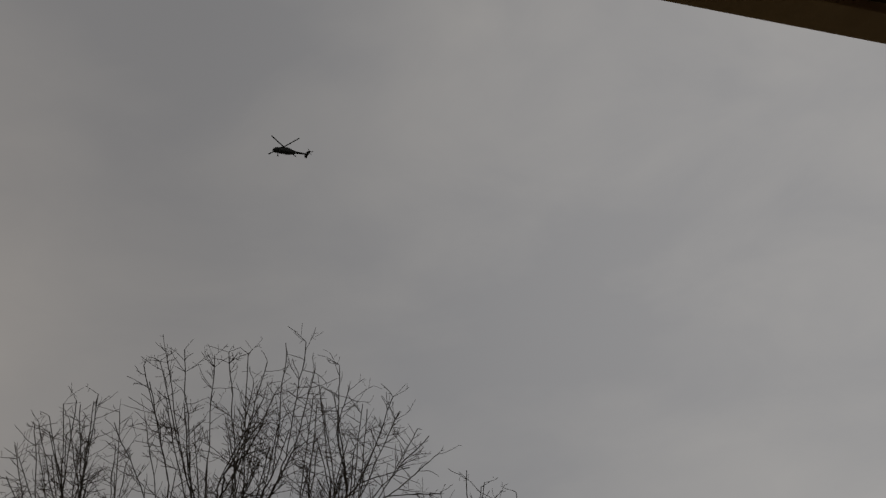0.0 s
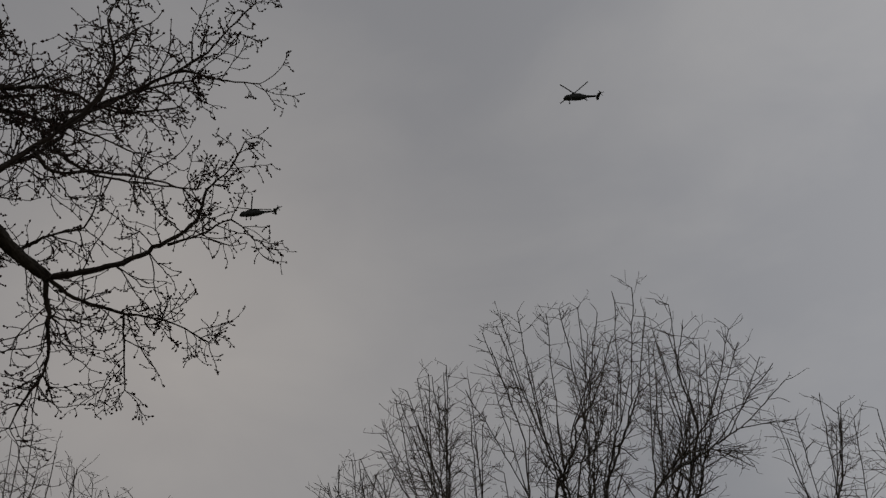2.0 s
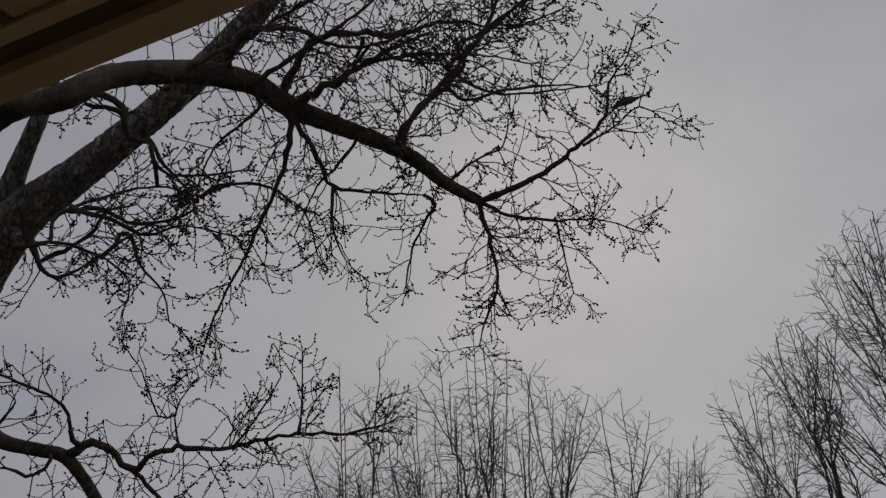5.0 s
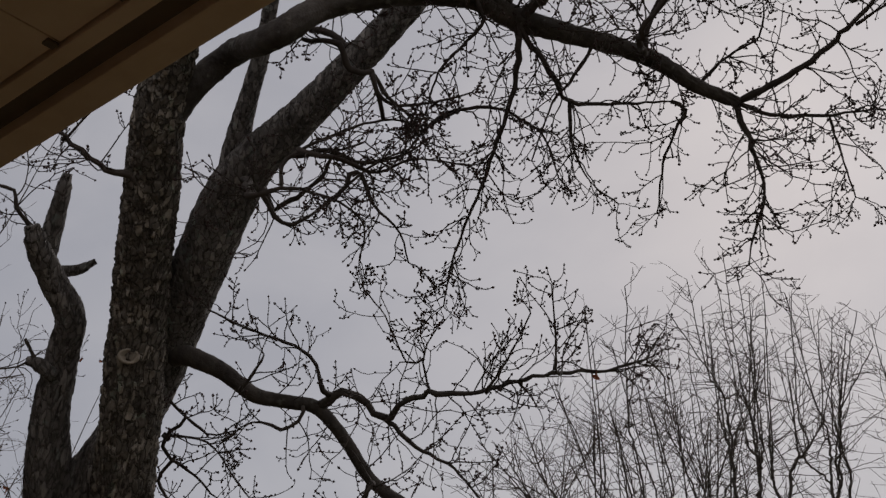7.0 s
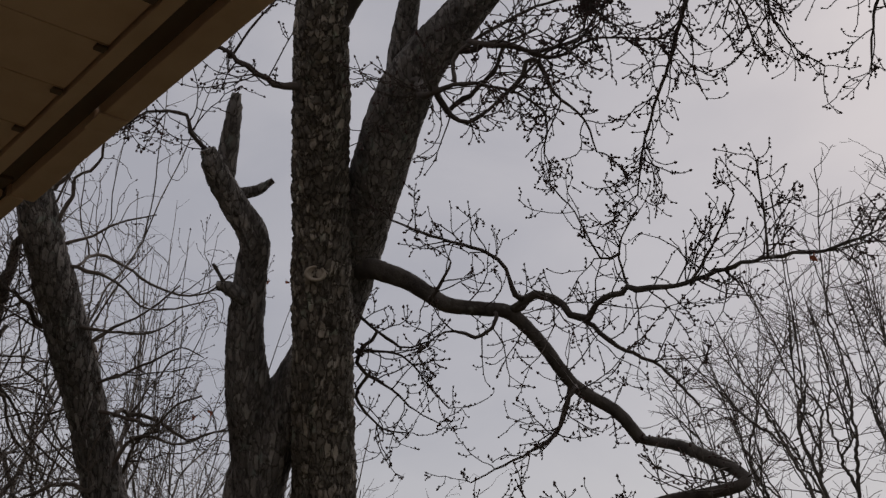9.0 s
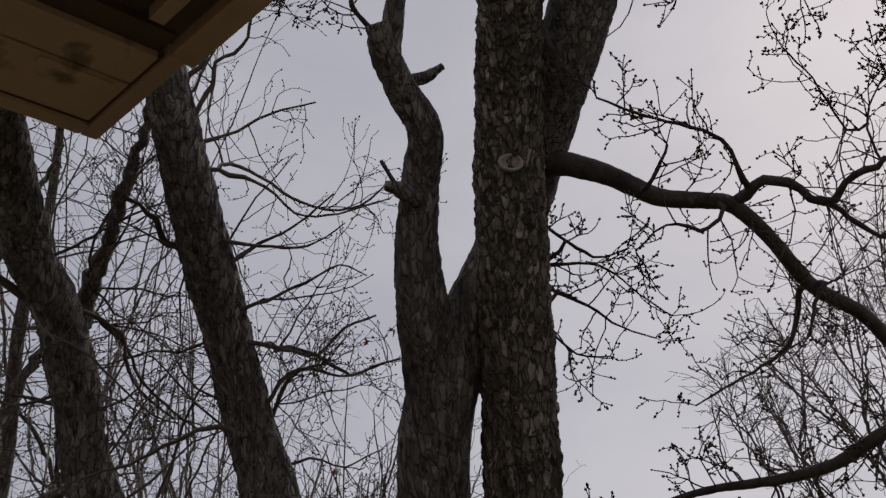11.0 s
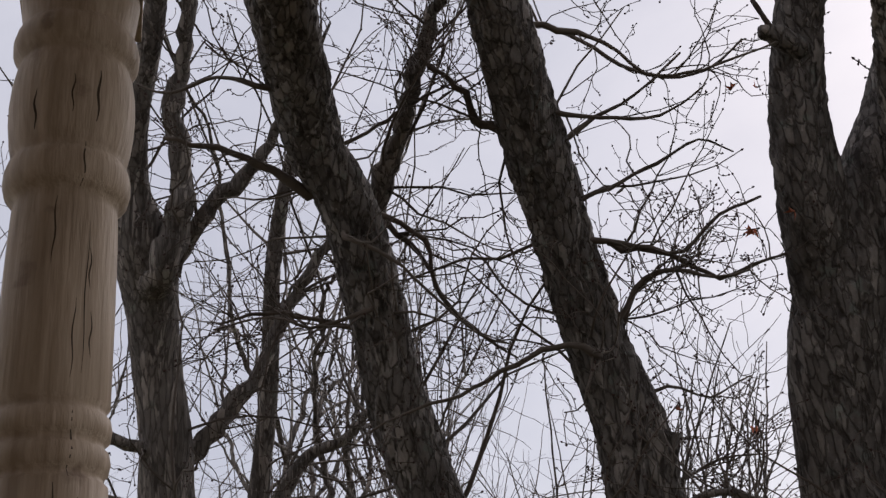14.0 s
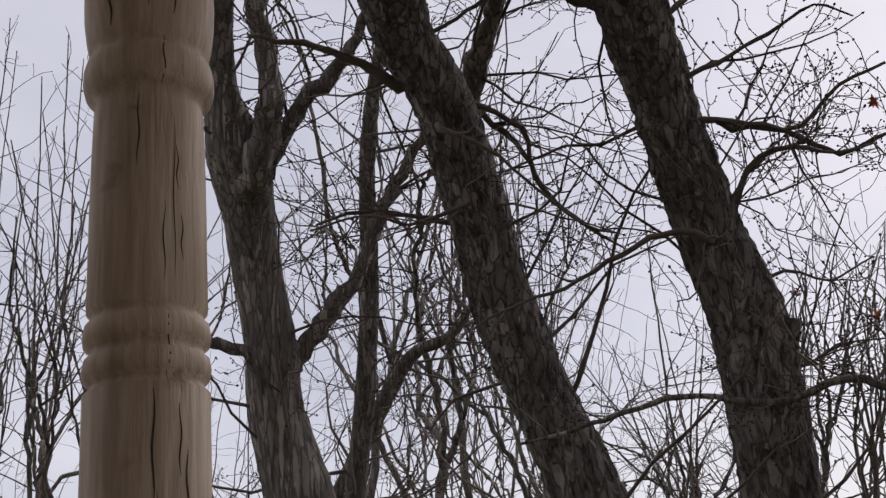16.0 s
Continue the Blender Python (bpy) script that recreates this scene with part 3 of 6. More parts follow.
_, c, r = stem("low_limb", [(-6.95, 1.92, 4.42, 0.080), (-6.78, 1.99, 4.40, 0.066), (-6.71, 2.11, 4.345, 0.058), (-6.66, 2.22, 4.285, 0.052), (-6.60, 2.31, 4.20, 0.048), (-6.535, 2.41, 4.115, 0.045), (-6.46, 2.61, 4.08, 0.042), (-6.44, 2.76, 4.06, 0.042), (-6.43, 2.93, 3.9, 0.038), (-6.44, 3.14, 3.65, 0.037), (-6.4, 3.37, 3.5, 0.035), (-6.4, 3.52, 3.34, 0.037)], BARK_SMOOTH, maple, relief=0.004)
clothe(c, r, 7, 0.5, 2, start=0.25)
_, c, r = stem("low_limb", [(-6.4, 3.52, 3.34, 0.026), (-5.99, 3.56, 3.2, 0.034), (-5.58, 3.61, 2.95, 0.031), (-5.95, 3.34, 2.9, 0.032), (-6.22, 3.12, 2.82, 0.031), (-6.4, 2.97, 2.73, 0.028), (-6.58, 2.78, 2.7, 0.024), (-6.78, 2.52, 2.7, 0.018), (-6.95, 2.3, 2.65, 0.013), (-7.12, 2.07, 2.54, 0.008)], BARK_SMOOTH, maple, relief=0.003)
clothe(c, r, 9, 0.5, 2, start=0.2)
_, c, r = limb("limb", [(-6.43, 2.76, 4.07, 0.028), (-6.31, 2.82, 4.13, 0.026), (-6.21, 2.94, 4.08, 0.024), (-6.14, 3.06, 3.95, 0.022), (-6.02, 3.11, 3.99, 0.018), (-5.89, 3.19, 4.05, 0.017), (-5.69, 3.42, 4.02, 0.015), (-5.49, 3.6, 4.05, 0.013), (-5.29, 3.77, 4.07, 0.011), (-5.09, 3.93, 4.04, 0.01), (-4.9, 4.06, 4.06, 0.008)], BARK_SMOOTH, maple)
clothe(c, r, 10, 0.45, 2)
stem("broken_top", [(-6.85, 1.12, 4.89, 0.062), (-6.72, 1.13, 5.15, 0.054), (-6.6, 1.14, 5.37, 0.04)], BARK_OLD, maple, "splintered grey stem end", relief=0.008, broken=True)
stem("stub", [(-6.83, 1.17, 4.77, 0.045), (-6.87, 1.21, 4.83, 0.036), (-6.84, 1.32, 4.86, 0.031), (-6.8, 1.41, 4.92, 0.024)], BARK_OLD, maple, relief=0.006, broken=True)
stem("stub", [(-7.11, 1.34, 4.25, 0.059), (-7.04, 1.29, 4.24, 0.047), (-7.03, 1.2, 4.29, 0.043), (-7.03, 1.13, 4.3, 0.032)], BARK_OLD, maple, relief=0.006, broken=True)
limb("spur", [(-7.03, 1.19, 4.29, 0.014), (-7.01, 1.15, 4.36, 0.011), (-6.99, 1.1, 4.42, 0.009)], TWIG, maple, step=0.03)
_, c, r = limb("limb", slim([(-6.13, 3.07, 3.94, 0.017), (-6.09, 3.25, 3.79, 0.015), (-6.02, 3.47, 3.66, 0.012), (-5.97, 3.66, 3.43, 0.01)]), TWIG, maple)
clothe(c, r, 7.5, 0.42, 2, UPTURN, hang=0.25)
_, c, r = limb("limb", slim([(-6.44, 3.14, 3.65, 0.019), (-6.26, 3.05, 3.57, 0.015), (-6.31, 3, 3.48, 0.014), (-6.36, 2.97, 3.34, 0.012)]), TWIG, maple)
clothe(c, r, 7.5, 0.42, 2, UPTURN, hang=0.25)
_, c, r = limb("limb", slim([(-6.34, 2.8, 4.12, 0.019), (-6.29, 2.72, 4.11, 0.019), (-6.26, 2.67, 4.26, 0.015), (-6.26, 2.56, 4.35, 0.014), (-6.33, 2.26, 4.45, 0.012), (-6.37, 2.02, 4.54, 0.009)]), TWIG, maple)
clothe(c, r, 7.5, 0.42, 2, UPTURN, hang=0.25)
_, c, r = limb("limb", slim([(-6.52, 2.3, 4.14, 0.018), (-6.46, 2.28, 4.12, 0.014), (-6.39, 2.35, 4.24, 0.012), (-6.35, 2.37, 4.31, 0.009)]), TWIG, maple)
clothe(c, r, 7.5, 0.42, 2, UPTURN, hang=0.25)
_, c, r = limb("limb", slim([(-6.45, 2.67, 4.07, 0.019), (-6.37, 2.64, 4, 0.015), (-6.43, 2.58, 3.9, 0.014), (-6.49, 2.37, 3.93, 0.01), (-6.58, 2.23, 3.82, 0.007)]), TWIG, maple)
clothe(c, r, 7.5, 0.42, 2, UPTURN, hang=0.25)
_, c, r = limb("limb", slim([(-5.87, 3.22, 4.05, 0.012), (-5.91, 3.25, 4.08, 0.01), (-5.86, 3.19, 4.29, 0.008), (-5.73, 3.26, 4.48, 0.007)]), TWIG, maple)
clothe(c, r, 7.5, 0.42, 2, UPTURN, hang=0.25)
_, c, r = limb("limb", slim([(-5.29, 3.77, 4.07, 0.011), (-5.21, 3.68, 4.04, 0.009), (-5.14, 3.64, 4.25, 0.008), (-5.06, 3.58, 4.48, 0.006)]), TWIG, maple)
clothe(c, r, 7.5, 0.42, 2, UPTURN, hang=0.25)
_, c, r = limb("limb", slim([(-5.62, 3.49, 4.03, 0.012), (-5.55, 3.43, 3.99, 0.01), (-5.41, 3.52, 4.19, 0.008), (-5.27, 3.57, 4.39, 0.006)]), TWIG, maple)
clothe(c, r, 7.5, 0.42, 2, UPTURN, hang=0.25)
_, c, r = limb("limb", slim([(-5.87, 3.2, 4.26, 0.01), (-5.92, 3.11, 4.24, 0.008), (-5.89, 2.95, 4.49, 0.007), (-5.88, 2.8, 4.64, 0.005)]), TWIG, maple)
clothe(c, r, 7.5, 0.42, 2, UPTURN, hang=0.25)
_, c, r = limb("limb", slim([(-6.44, 3.14, 3.65, 0.026), (-6.56, 3.18, 3.69, 0.021), (-6.62, 3.15, 3.53, 0.018), (-6.67, 3.1, 3.4, 0.016), (-6.75, 2.97, 3.32, 0.012), (-6.84, 2.78, 3.23, 0.009), (-6.91, 2.65, 3.16, 0.007)]), TWIG, maple)
clothe(c, r, 7.5, 0.42, 2, UPTURN, hang=0.25)
_, c, r = limb("limb", slim([(-6.94, 1.79, 4.26, 0.019), (-7.04, 2, 4.19, 0.015), (-6.99, 2.25, 3.99, 0.01), (-6.89, 2.4, 4, 0.006)]), TWIG, maple)
clothe(c, r, 7.5, 0.42, 2, UPTURN, hang=0.25)
_, c, r = limb("limb", slim([(-7.02, 2.12, 4.09, 0.012), (-7.17, 2.03, 3.92, 0.015), (-7.07, 2.22, 3.74, 0.01), (-6.98, 2.34, 3.59, 0.007), (-6.86, 2.45, 3.49, 0.004)]), TWIG, maple)
clothe(c, r, 7.5, 0.42, 2, UPTURN, hang=0.25)
_, c, r = limb("limb", slim([(-7.13, 2.1, 3.85, 0.012), (-7.25, 2.04, 3.73, 0.014), (-7.24, 2.21, 3.54, 0.009), (-7.16, 2.36, 3.5, 0.006)]), TWIG, maple)
clothe(c, r, 7.5, 0.42, 2, UPTURN, hang=0.25)
_, c, r = limb("limb", slim([(-7.13, 2.05, 3.96, 0.012), (-7.19, 2.04, 4.01, 0.014), (-6.95, 2.25, 3.92, 0.009), (-6.82, 2.37, 3.71, 0.006), (-6.69, 2.45, 3.54, 0.004)]), TWIG, maple)
clothe(c, r, 7.5, 0.42, 2, UPTURN, hang=0.25)
_, c, r = limb("limb", slim([(-4.64, 3.07, 5.92, 0.031), (-4.3, 3.12, 6.2, 0.025), (-4.08, 3.52, 6.3, 0.02), (-3.84, 3.85, 6.43, 0.015), (-3.67, 4.2, 6.45, 0.011), (-3.4, 4.47, 6.59, 0.008)]), TWIG, maple)
clothe(c, r, 10.5, 0.42, 2, (0, 0, 0.1), hang=0.7)
_, c, r = limb("limb", slim([(-4.68, 2.71, 5.93, 0.035), (-4.39, 2.65, 6.05, 0.028), (-4.26, 2.92, 6.14, 0.021), (-4.21, 3.22, 6.13, 0.016), (-4.04, 3.49, 6.22, 0.013), (-3.81, 3.68, 6.4, 0.009)]), TWIG, maple)
clothe(c, r, 10.5, 0.42, 2, (0, 0, 0.1), hang=0.7)
_, c, r = limb("limb", slim([(-4.74, 2.47, 5.88, 0.03), (-4.67, 2.45, 5.87, 0.024), (-4.44, 2.68, 6.04, 0.019), (-4.2, 2.87, 6.22, 0.016), (-3.92, 3.09, 6.37, 0.012)]), TWIG, maple)
clothe(c, r, 10.5, 0.42, 2, (0, 0, 0.1), hang=0.7)
_, c, r = limb("limb", slim([(-4.16, 3.37, 6.26, 0.015), (-4.28, 3.45, 6.18, 0.018), (-4.09, 3.77, 6.29, 0.015), (-3.89, 4.14, 6.34, 0.011), (-3.74, 4.47, 6.34, 0.008)]), TWIG, maple)
clothe(c, r, 10.5, 0.42, 2, (0, 0, 0.1), hang=0.7)
_, c, r = limb("limb", slim([(-6.1, 2.09, 5.32, 0.026), (-5.84, 2.03, 5.15, 0.023), (-5.59, 1.97, 4.9, 0.021), (-5.51, 2.12, 4.95, 0.016), (-5.43, 2.37, 4.92, 0.012), (-5.41, 2.58, 4.79, 0.009), (-5.5, 2.6, 4.61, 0.007)]), TWIG, maple)
clothe(c, r, 10.5, 0.42, 2, (0, 0, 0.1), hang=0.7)
_, c, r = limb("limb", slim([(-5.43, 2.4, 4.9, 0.012), (-5.3, 2.48, 5.05, 0.016), (-5.34, 2.61, 4.89, 0.012), (-5.34, 2.77, 4.75, 0.009), (-5.39, 2.85, 4.6, 0.007)]), TWIG, maple)
clothe(c, r, 10.5, 0.42, 2, (0, 0, 0.1), hang=0.7)
_, c, r = limb("limb", slim([(-5.51, 2.12, 4.95, 0.012), (-5.52, 2.14, 5.15, 0.016), (-5.37, 2.33, 5.27, 0.012), (-5.19, 2.59, 5.36, 0.011), (-5.08, 2.84, 5.32, 0.007)]), TWIG, maple)
clothe(c, r, 10.5, 0.42, 2, (0, 0, 0.1), hang=0.7)
_, c, r = limb("limb", slim([(-5.08, 2.84, 5.32, 0.012), (-5.1, 2.93, 5.45, 0.013), (-4.93, 3.19, 5.47, 0.011), (-4.87, 3.45, 5.33, 0.009), (-4.93, 3.59, 5.11, 0.007)]), TWIG, maple)
clothe(c, r, 10.5, 0.42, 2, (0, 0, 0.1), hang=0.7)
_, c, r = limb("limb", slim([(-4.52, 3.65, 5.83, 0.02), (-4.5, 3.62, 5.83, 0.016), (-4.68, 3.58, 5.67, 0.013), (-4.83, 3.51, 5.54, 0.009), (-5.06, 3.5, 5.27, 0.007)]), TWIG, maple)
clothe(c, r, 10.5, 0.42, 2, (0, 0, 0.1), hang=0.7)
_, c, r = limb("limb", slim([(-4.41, 4.26, 5.64, 0.015), (-4.25, 4.32, 5.74, 0.011), (-4.04, 4.44, 5.82, 0.009), (-3.93, 4.4, 5.96, 0.008)]), TWIG, maple)
clothe(c, r, 10.5, 0.42, 2, (0, 0, 0.1), hang=0.7)
_, c, r = limb("limb", slim([(-4.63, 3.21, 5.9, 0.045), (-4.57, 3.18, 5.9, 0.036), (-4.4, 3.36, 6.07, 0.029), (-4.15, 3.58, 6.26, 0.022), (-3.97, 3.77, 6.38, 0.015)]), TWIG, maple)
clothe(c, r, 10.5, 0.42, 2, (0, 0, 0.1), hang=0.7)
_, c, r = limb("limb", slim([(-4.44, 3.92, 5.77, 0.03), (-4.38, 3.87, 5.73, 0.024), (-4.35, 3.85, 5.84, 0.022), (-4.23, 3.88, 5.99, 0.02), (-4.02, 4, 6.13, 0.019), (-3.86, 4.03, 6.3, 0.017), (-3.66, 4.09, 6.45, 0.015), (-3.41, 4.22, 6.57, 0.013), (-3.21, 4.34, 6.64, 0.009)]), TWIG, maple)
clothe(c, r, 10.5, 0.42, 2, (0, 0, 0.1), hang=0.7)
_, c, r = limb("limb", slim([(-4.34, 4.5, 5.56, 0.023), (-4, 4.71, 5.67, 0.019), (-3.73, 4.82, 5.8, 0.017), (-3.49, 4.86, 5.94, 0.015), (-3.38, 4.8, 6.1, 0.011), (-3.2, 4.8, 6.22, 0.008), (-3.06, 4.75, 6.36, 0.006)]), TWIG, maple)
clothe(c, r, 10.5, 0.42, 2, (0, 0, 0.1), hang=0.7)
_, c, r = limb("limb", slim([(-3.69, 4.84, 5.8, 0.011), (-3.49, 4.93, 5.87, 0.009), (-3.3, 4.98, 5.95, 0.008), (-3.21, 5.13, 5.85, 0.006)]), TWIG, maple)
clothe(c, r, 10.5, 0.42, 2, (0, 0, 0.1), hang=0.7)
_, c, r = limb("limb", slim([(-4.35, 4.5, 5.55, 0.019), (-4.37, 4.6, 5.29, 0.017), (-4.41, 4.67, 5.03, 0.013), (-4.5, 4.64, 4.81, 0.011), (-4.57, 4.62, 4.62, 0.007)]), TWIG, maple)
clothe(c, r, 10.5, 0.42, 2, (0, 0, 0.1), hang=0.7)
_, c, r = limb("limb", slim([(-4.34, 4.5, 5.56, 0.017), (-4.25, 4.66, 5.47, 0.015), (-4.02, 4.91, 5.41, 0.011), (-3.82, 5.08, 5.38, 0.009), (-3.64, 5.29, 5.27, 0.006)]), TWIG, maple)
clothe(c, r, 10.5, 0.42, 2, (0, 0, 0.1), hang=0.7)
_, c, r = limb("limb", slim([(-4.04, 4.9, 5.4, 0.009), (-4.09, 5, 5.21, 0.008), (-4.15, 5.12, 4.98, 0.006)]), TWIG, maple)
clothe(c, r, 10.5, 0.42, 2, (0, 0, 0.1), hang=0.7)
_, c, r = limb("limb", slim([(-4.64, 3.17, 5.9, 0.031), (-4.62, 3.16, 5.86, 0.025), (-4.78, 3.23, 5.58, 0.02), (-4.96, 3.22, 5.32, 0.018), (-5.15, 3.19, 5.04, 0.014), (-5.36, 3.13, 4.71, 0.011), (-5.48, 3.12, 4.43, 0.007)]), TWIG, maple)
clothe(c, r, 10.5, 0.42, 2, (0, 0, 0.1), hang=0.7)
_, c, r = limb("limb", slim([(-4.63, 3.18, 5.83, 0.022), (-4.71, 3.46, 5.63, 0.018), (-4.77, 3.6, 5.54, 0.016), (-4.62, 3.9, 5.54, 0.013), (-4.5, 4.13, 5.55, 0.009)]), TWIG, maple)
clothe(c, r, 10.5, 0.42, 2, (0, 0, 0.1), hang=0.7)
_, c, r = limb("limb", slim([(-4.77, 3.6, 5.55, 0.015), (-4.88, 3.67, 5.35, 0.011), (-4.92, 3.81, 5.14, 0.007), (-4.88, 3.97, 5.01, 0.005)]), TWIG, maple)
clothe(c, r, 10.5, 0.42, 2, (0, 0, 0.1), hang=0.7)
_, c, r = limb("limb", slim([(-4.5, 4.13, 5.55, 0.012), (-4.48, 4.21, 5.5, 0.015), (-4.67, 4.19, 5.29, 0.011), (-4.85, 4.23, 5, 0.007)]), TWIG, maple)
clothe(c, r, 10.5, 0.42, 2, (0, 0, 0.1), hang=0.7)
_, c, r = limb("limb", slim([(-3.98, 4.01, 6.17, 0.013), (-3.96, 4.1, 6.12, 0.013), (-3.87, 4.3, 6.08, 0.011), (-3.63, 4.56, 6.09, 0.009), (-3.43, 4.76, 6.11, 0.008)]), TWIG, maple)
clothe(c, r, 10.5, 0.42, 2, (0, 0, 0.1), hang=0.7)
_, c, r = limb("limb", slim([(-4.42, 3.34, 6.05, 0.02), (-4.36, 3.34, 5.99, 0.016), (-4.11, 3.41, 6.18, 0.013), (-4.06, 3.55, 6.11, 0.011), (-3.81, 3.89, 6.06, 0.007)]), TWIG, maple)
clothe(c, r, 10.5, 0.42, 2, (0, 0, 0.1), hang=0.7)
_, c, r = limb("limb", slim([(-4.65, 2.87, 5.95, 0.026), (-4.59, 2.86, 5.9, 0.021), (-4.24, 3.07, 6.11, 0.018), (-3.97, 3.21, 6.25, 0.014), (-3.75, 3.3, 6.37, 0.012)]), TWIG, maple)
clothe(c, r, 10.5, 0.42, 2, (0, 0, 0.1), hang=0.7)
_, c, r = limb("limb", slim([(-5.19, 2.59, 5.36, 0.012), (-4.99, 2.43, 5.51, 0.017), (-5.04, 2.48, 5.42, 0.016), (-5.03, 2.58, 5.36, 0.014), (-4.92, 2.77, 5.37, 0.012), (-4.79, 2.94, 5.41, 0.009)]), TWIG, maple)
clothe(c, r, 10.5, 0.42, 2, (0, 0, 0.1), hang=0.7)
_, c, r = limb("limb", slim([(-5.55, 2.04, 4.93, 0.013), (-5.54, 2.02, 4.95, 0.019), (-5.59, 2.11, 4.82, 0.017), (-5.57, 2.22, 4.78, 0.016), (-5.46, 2.35, 4.88, 0.012), (-5.25, 2.54, 5.07, 0.01), (-5.09, 2.74, 5.17, 0.007)]), TWIG, maple)
clothe(c, r, 10.5, 0.42, 2, (0, 0, 0.1), hang=0.7)
_, c, r = limb("limb", slim([(-5.46, 2.21, 5.2, 0.012), (-5.37, 2.17, 5.13, 0.021), (-5.31, 2.39, 5.1, 0.017), (-5.25, 2.59, 5.04, 0.014), (-5.13, 2.74, 5.11, 0.01), (-4.99, 3.04, 5.07, 0.007)]), TWIG, maple)
clothe(c, r, 10.5, 0.42, 2, (0, 0, 0.1), hang=0.7)
_, c, r = limb("limb", slim([(-4.99, 2.43, 5.51, 0.012), (-5.04, 2.32, 5.51, 0.028), (-4.99, 2.22, 5.62, 0.024), (-5.06, 2.03, 5.64, 0.021)]), TWIG, maple)
clothe(c, r, 10.5, 0.42, 2, (0, 0, 0.1), hang=0.7)
_, c, r = limb("limb", slim([(-5.06, 3, 5.46, 0.012), (-4.98, 2.94, 5.39, 0.012), (-5.1, 2.82, 5.32, 0.009), (-5.26, 2.73, 5.17, 0.007)]), TWIG, maple)
clothe(c, r, 10.5, 0.42, 2, (0, 0, 0.1), hang=0.7)
_, c, r = limb("limb", slim([(-4.59, 2.86, 5.9, 0.015), (-4.63, 2.94, 5.81, 0.014), (-4.78, 2.87, 5.69, 0.012), (-4.91, 2.8, 5.58, 0.011), (-5.07, 2.79, 5.38, 0.007)]), TWIG, maple)
clothe(c, r, 10.5, 0.42, 2, (0, 0, 0.1), hang=0.7)
_, c, r = limb("limb", slim([(-3.98, 4.01, 6.17, 0.013), (-4.01, 3.95, 6.21, 0.019), (-3.75, 4.04, 6.36, 0.017), (-3.47, 4.13, 6.5, 0.015), (-3.24, 4.2, 6.61, 0.013), (-3.03, 4.24, 6.72, 0.011), (-2.85, 4.22, 6.84, 0.009), (-2.65, 4.21, 6.96, 0.006)]), TWIG, maple)
clothe(c, r, 10.5, 0.42, 2, (0, 0, 0.1), hang=0.7)
_, c, r = limb("limb", slim([(-3.88, 4, 6.29, 0.013), (-3.89, 3.93, 6.33, 0.015), (-3.71, 4.03, 6.39, 0.013), (-3.56, 3.98, 6.55, 0.011), (-3.44, 3.97, 6.65, 0.009), (-3.33, 3.89, 6.78, 0.007), (-3.37, 3.75, 6.85, 0.006)]), TWIG, maple)
clothe(c, r, 10.5, 0.42, 2, (0, 0, 0.1), hang=0.7)
_, c, r = limb("limb", slim([(-3.24, 4.2, 6.61, 0.011), (-3.13, 4.28, 6.62, 0.009), (-3.02, 4.39, 6.6, 0.007), (-2.82, 4.54, 6.6, 0.006)]), TWIG, maple)
clothe(c, r, 10.5, 0.42, 2, (0, 0, 0.1), hang=0.7)
_, c, r = limb("limb", slim([(-4.38, 3.87, 5.73, 0.017), (-4.1, 3.59, 5.55, 0.02), (-3.72, 3.68, 5.83, 0.017), (-3.43, 3.73, 6.03, 0.015), (-3.24, 3.67, 6.22, 0.011), (-3.18, 3.5, 6.4, 0.009), (-3.02, 3.44, 6.55, 0.007)]), TWIG, maple)
clothe(c, r, 10.5, 0.42, 2, (0, 0, 0.1), hang=0.7)
_, c, r = limb("limb", slim([(-3.77, 3.67, 5.79, 0.012), (-3.76, 3.85, 5.74, 0.013), (-3.61, 3.96, 5.77, 0.011), (-3.33, 4.2, 5.76, 0.009), (-3.2, 4.33, 5.73, 0.007)]), TWIG, maple)
clothe(c, r, 10.5, 0.42, 2, (0, 0, 0.1), hang=0.7)
_, c, r = limb("limb", slim([(-6.1, 2.09, 5.32, 0.034), (-6.15, 2.2, 5.36, 0.027), (-6.2, 2.32, 5.22, 0.023), (-6.13, 2.41, 5.27, 0.021), (-5.97, 2.57, 5.42, 0.018), (-5.9, 2.58, 5.52, 0.014), (-5.78, 2.75, 5.6, 0.011)]), TWIG, maple)
clothe(c, r, 5, 0.45, 2, (0, 0, 0.1), hang=0.7)
_, c, r = limb("limb", slim([(-5.93, 2.19, 5.49, 0.029), (-6.03, 2.29, 5.5, 0.023), (-5.91, 2.54, 5.54, 0.021), (-5.84, 2.78, 5.49, 0.018), (-5.68, 3.02, 5.55, 0.012), (-5.59, 3.09, 5.62, 0.009)]), TWIG, maple)
clothe(c, r, 5, 0.45, 2, (0, 0, 0.1), hang=0.7)
_, c, r = limb("limb", slim([(-5.47, 2.53, 5.92, 0.044), (-5.45, 2.51, 5.95, 0.035), (-5.44, 2.34, 6.05, 0.031), (-5.49, 2.14, 6.08, 0.026)]), TWIG, maple)
clothe(c, r, 5, 0.45, 2, (0, 0, 0.1), hang=0.7)
_, c, r = limb("limb", slim([(-5.47, 2.53, 5.92, 0.021), (-5.46, 2.65, 5.87, 0.017), (-5.49, 2.77, 5.76, 0.016), (-5.49, 2.92, 5.66, 0.012), (-5.52, 3.05, 5.53, 0.009)]), TWIG, maple)
clothe(c, r, 5, 0.45, 2, (0, 0, 0.1), hang=0.7)
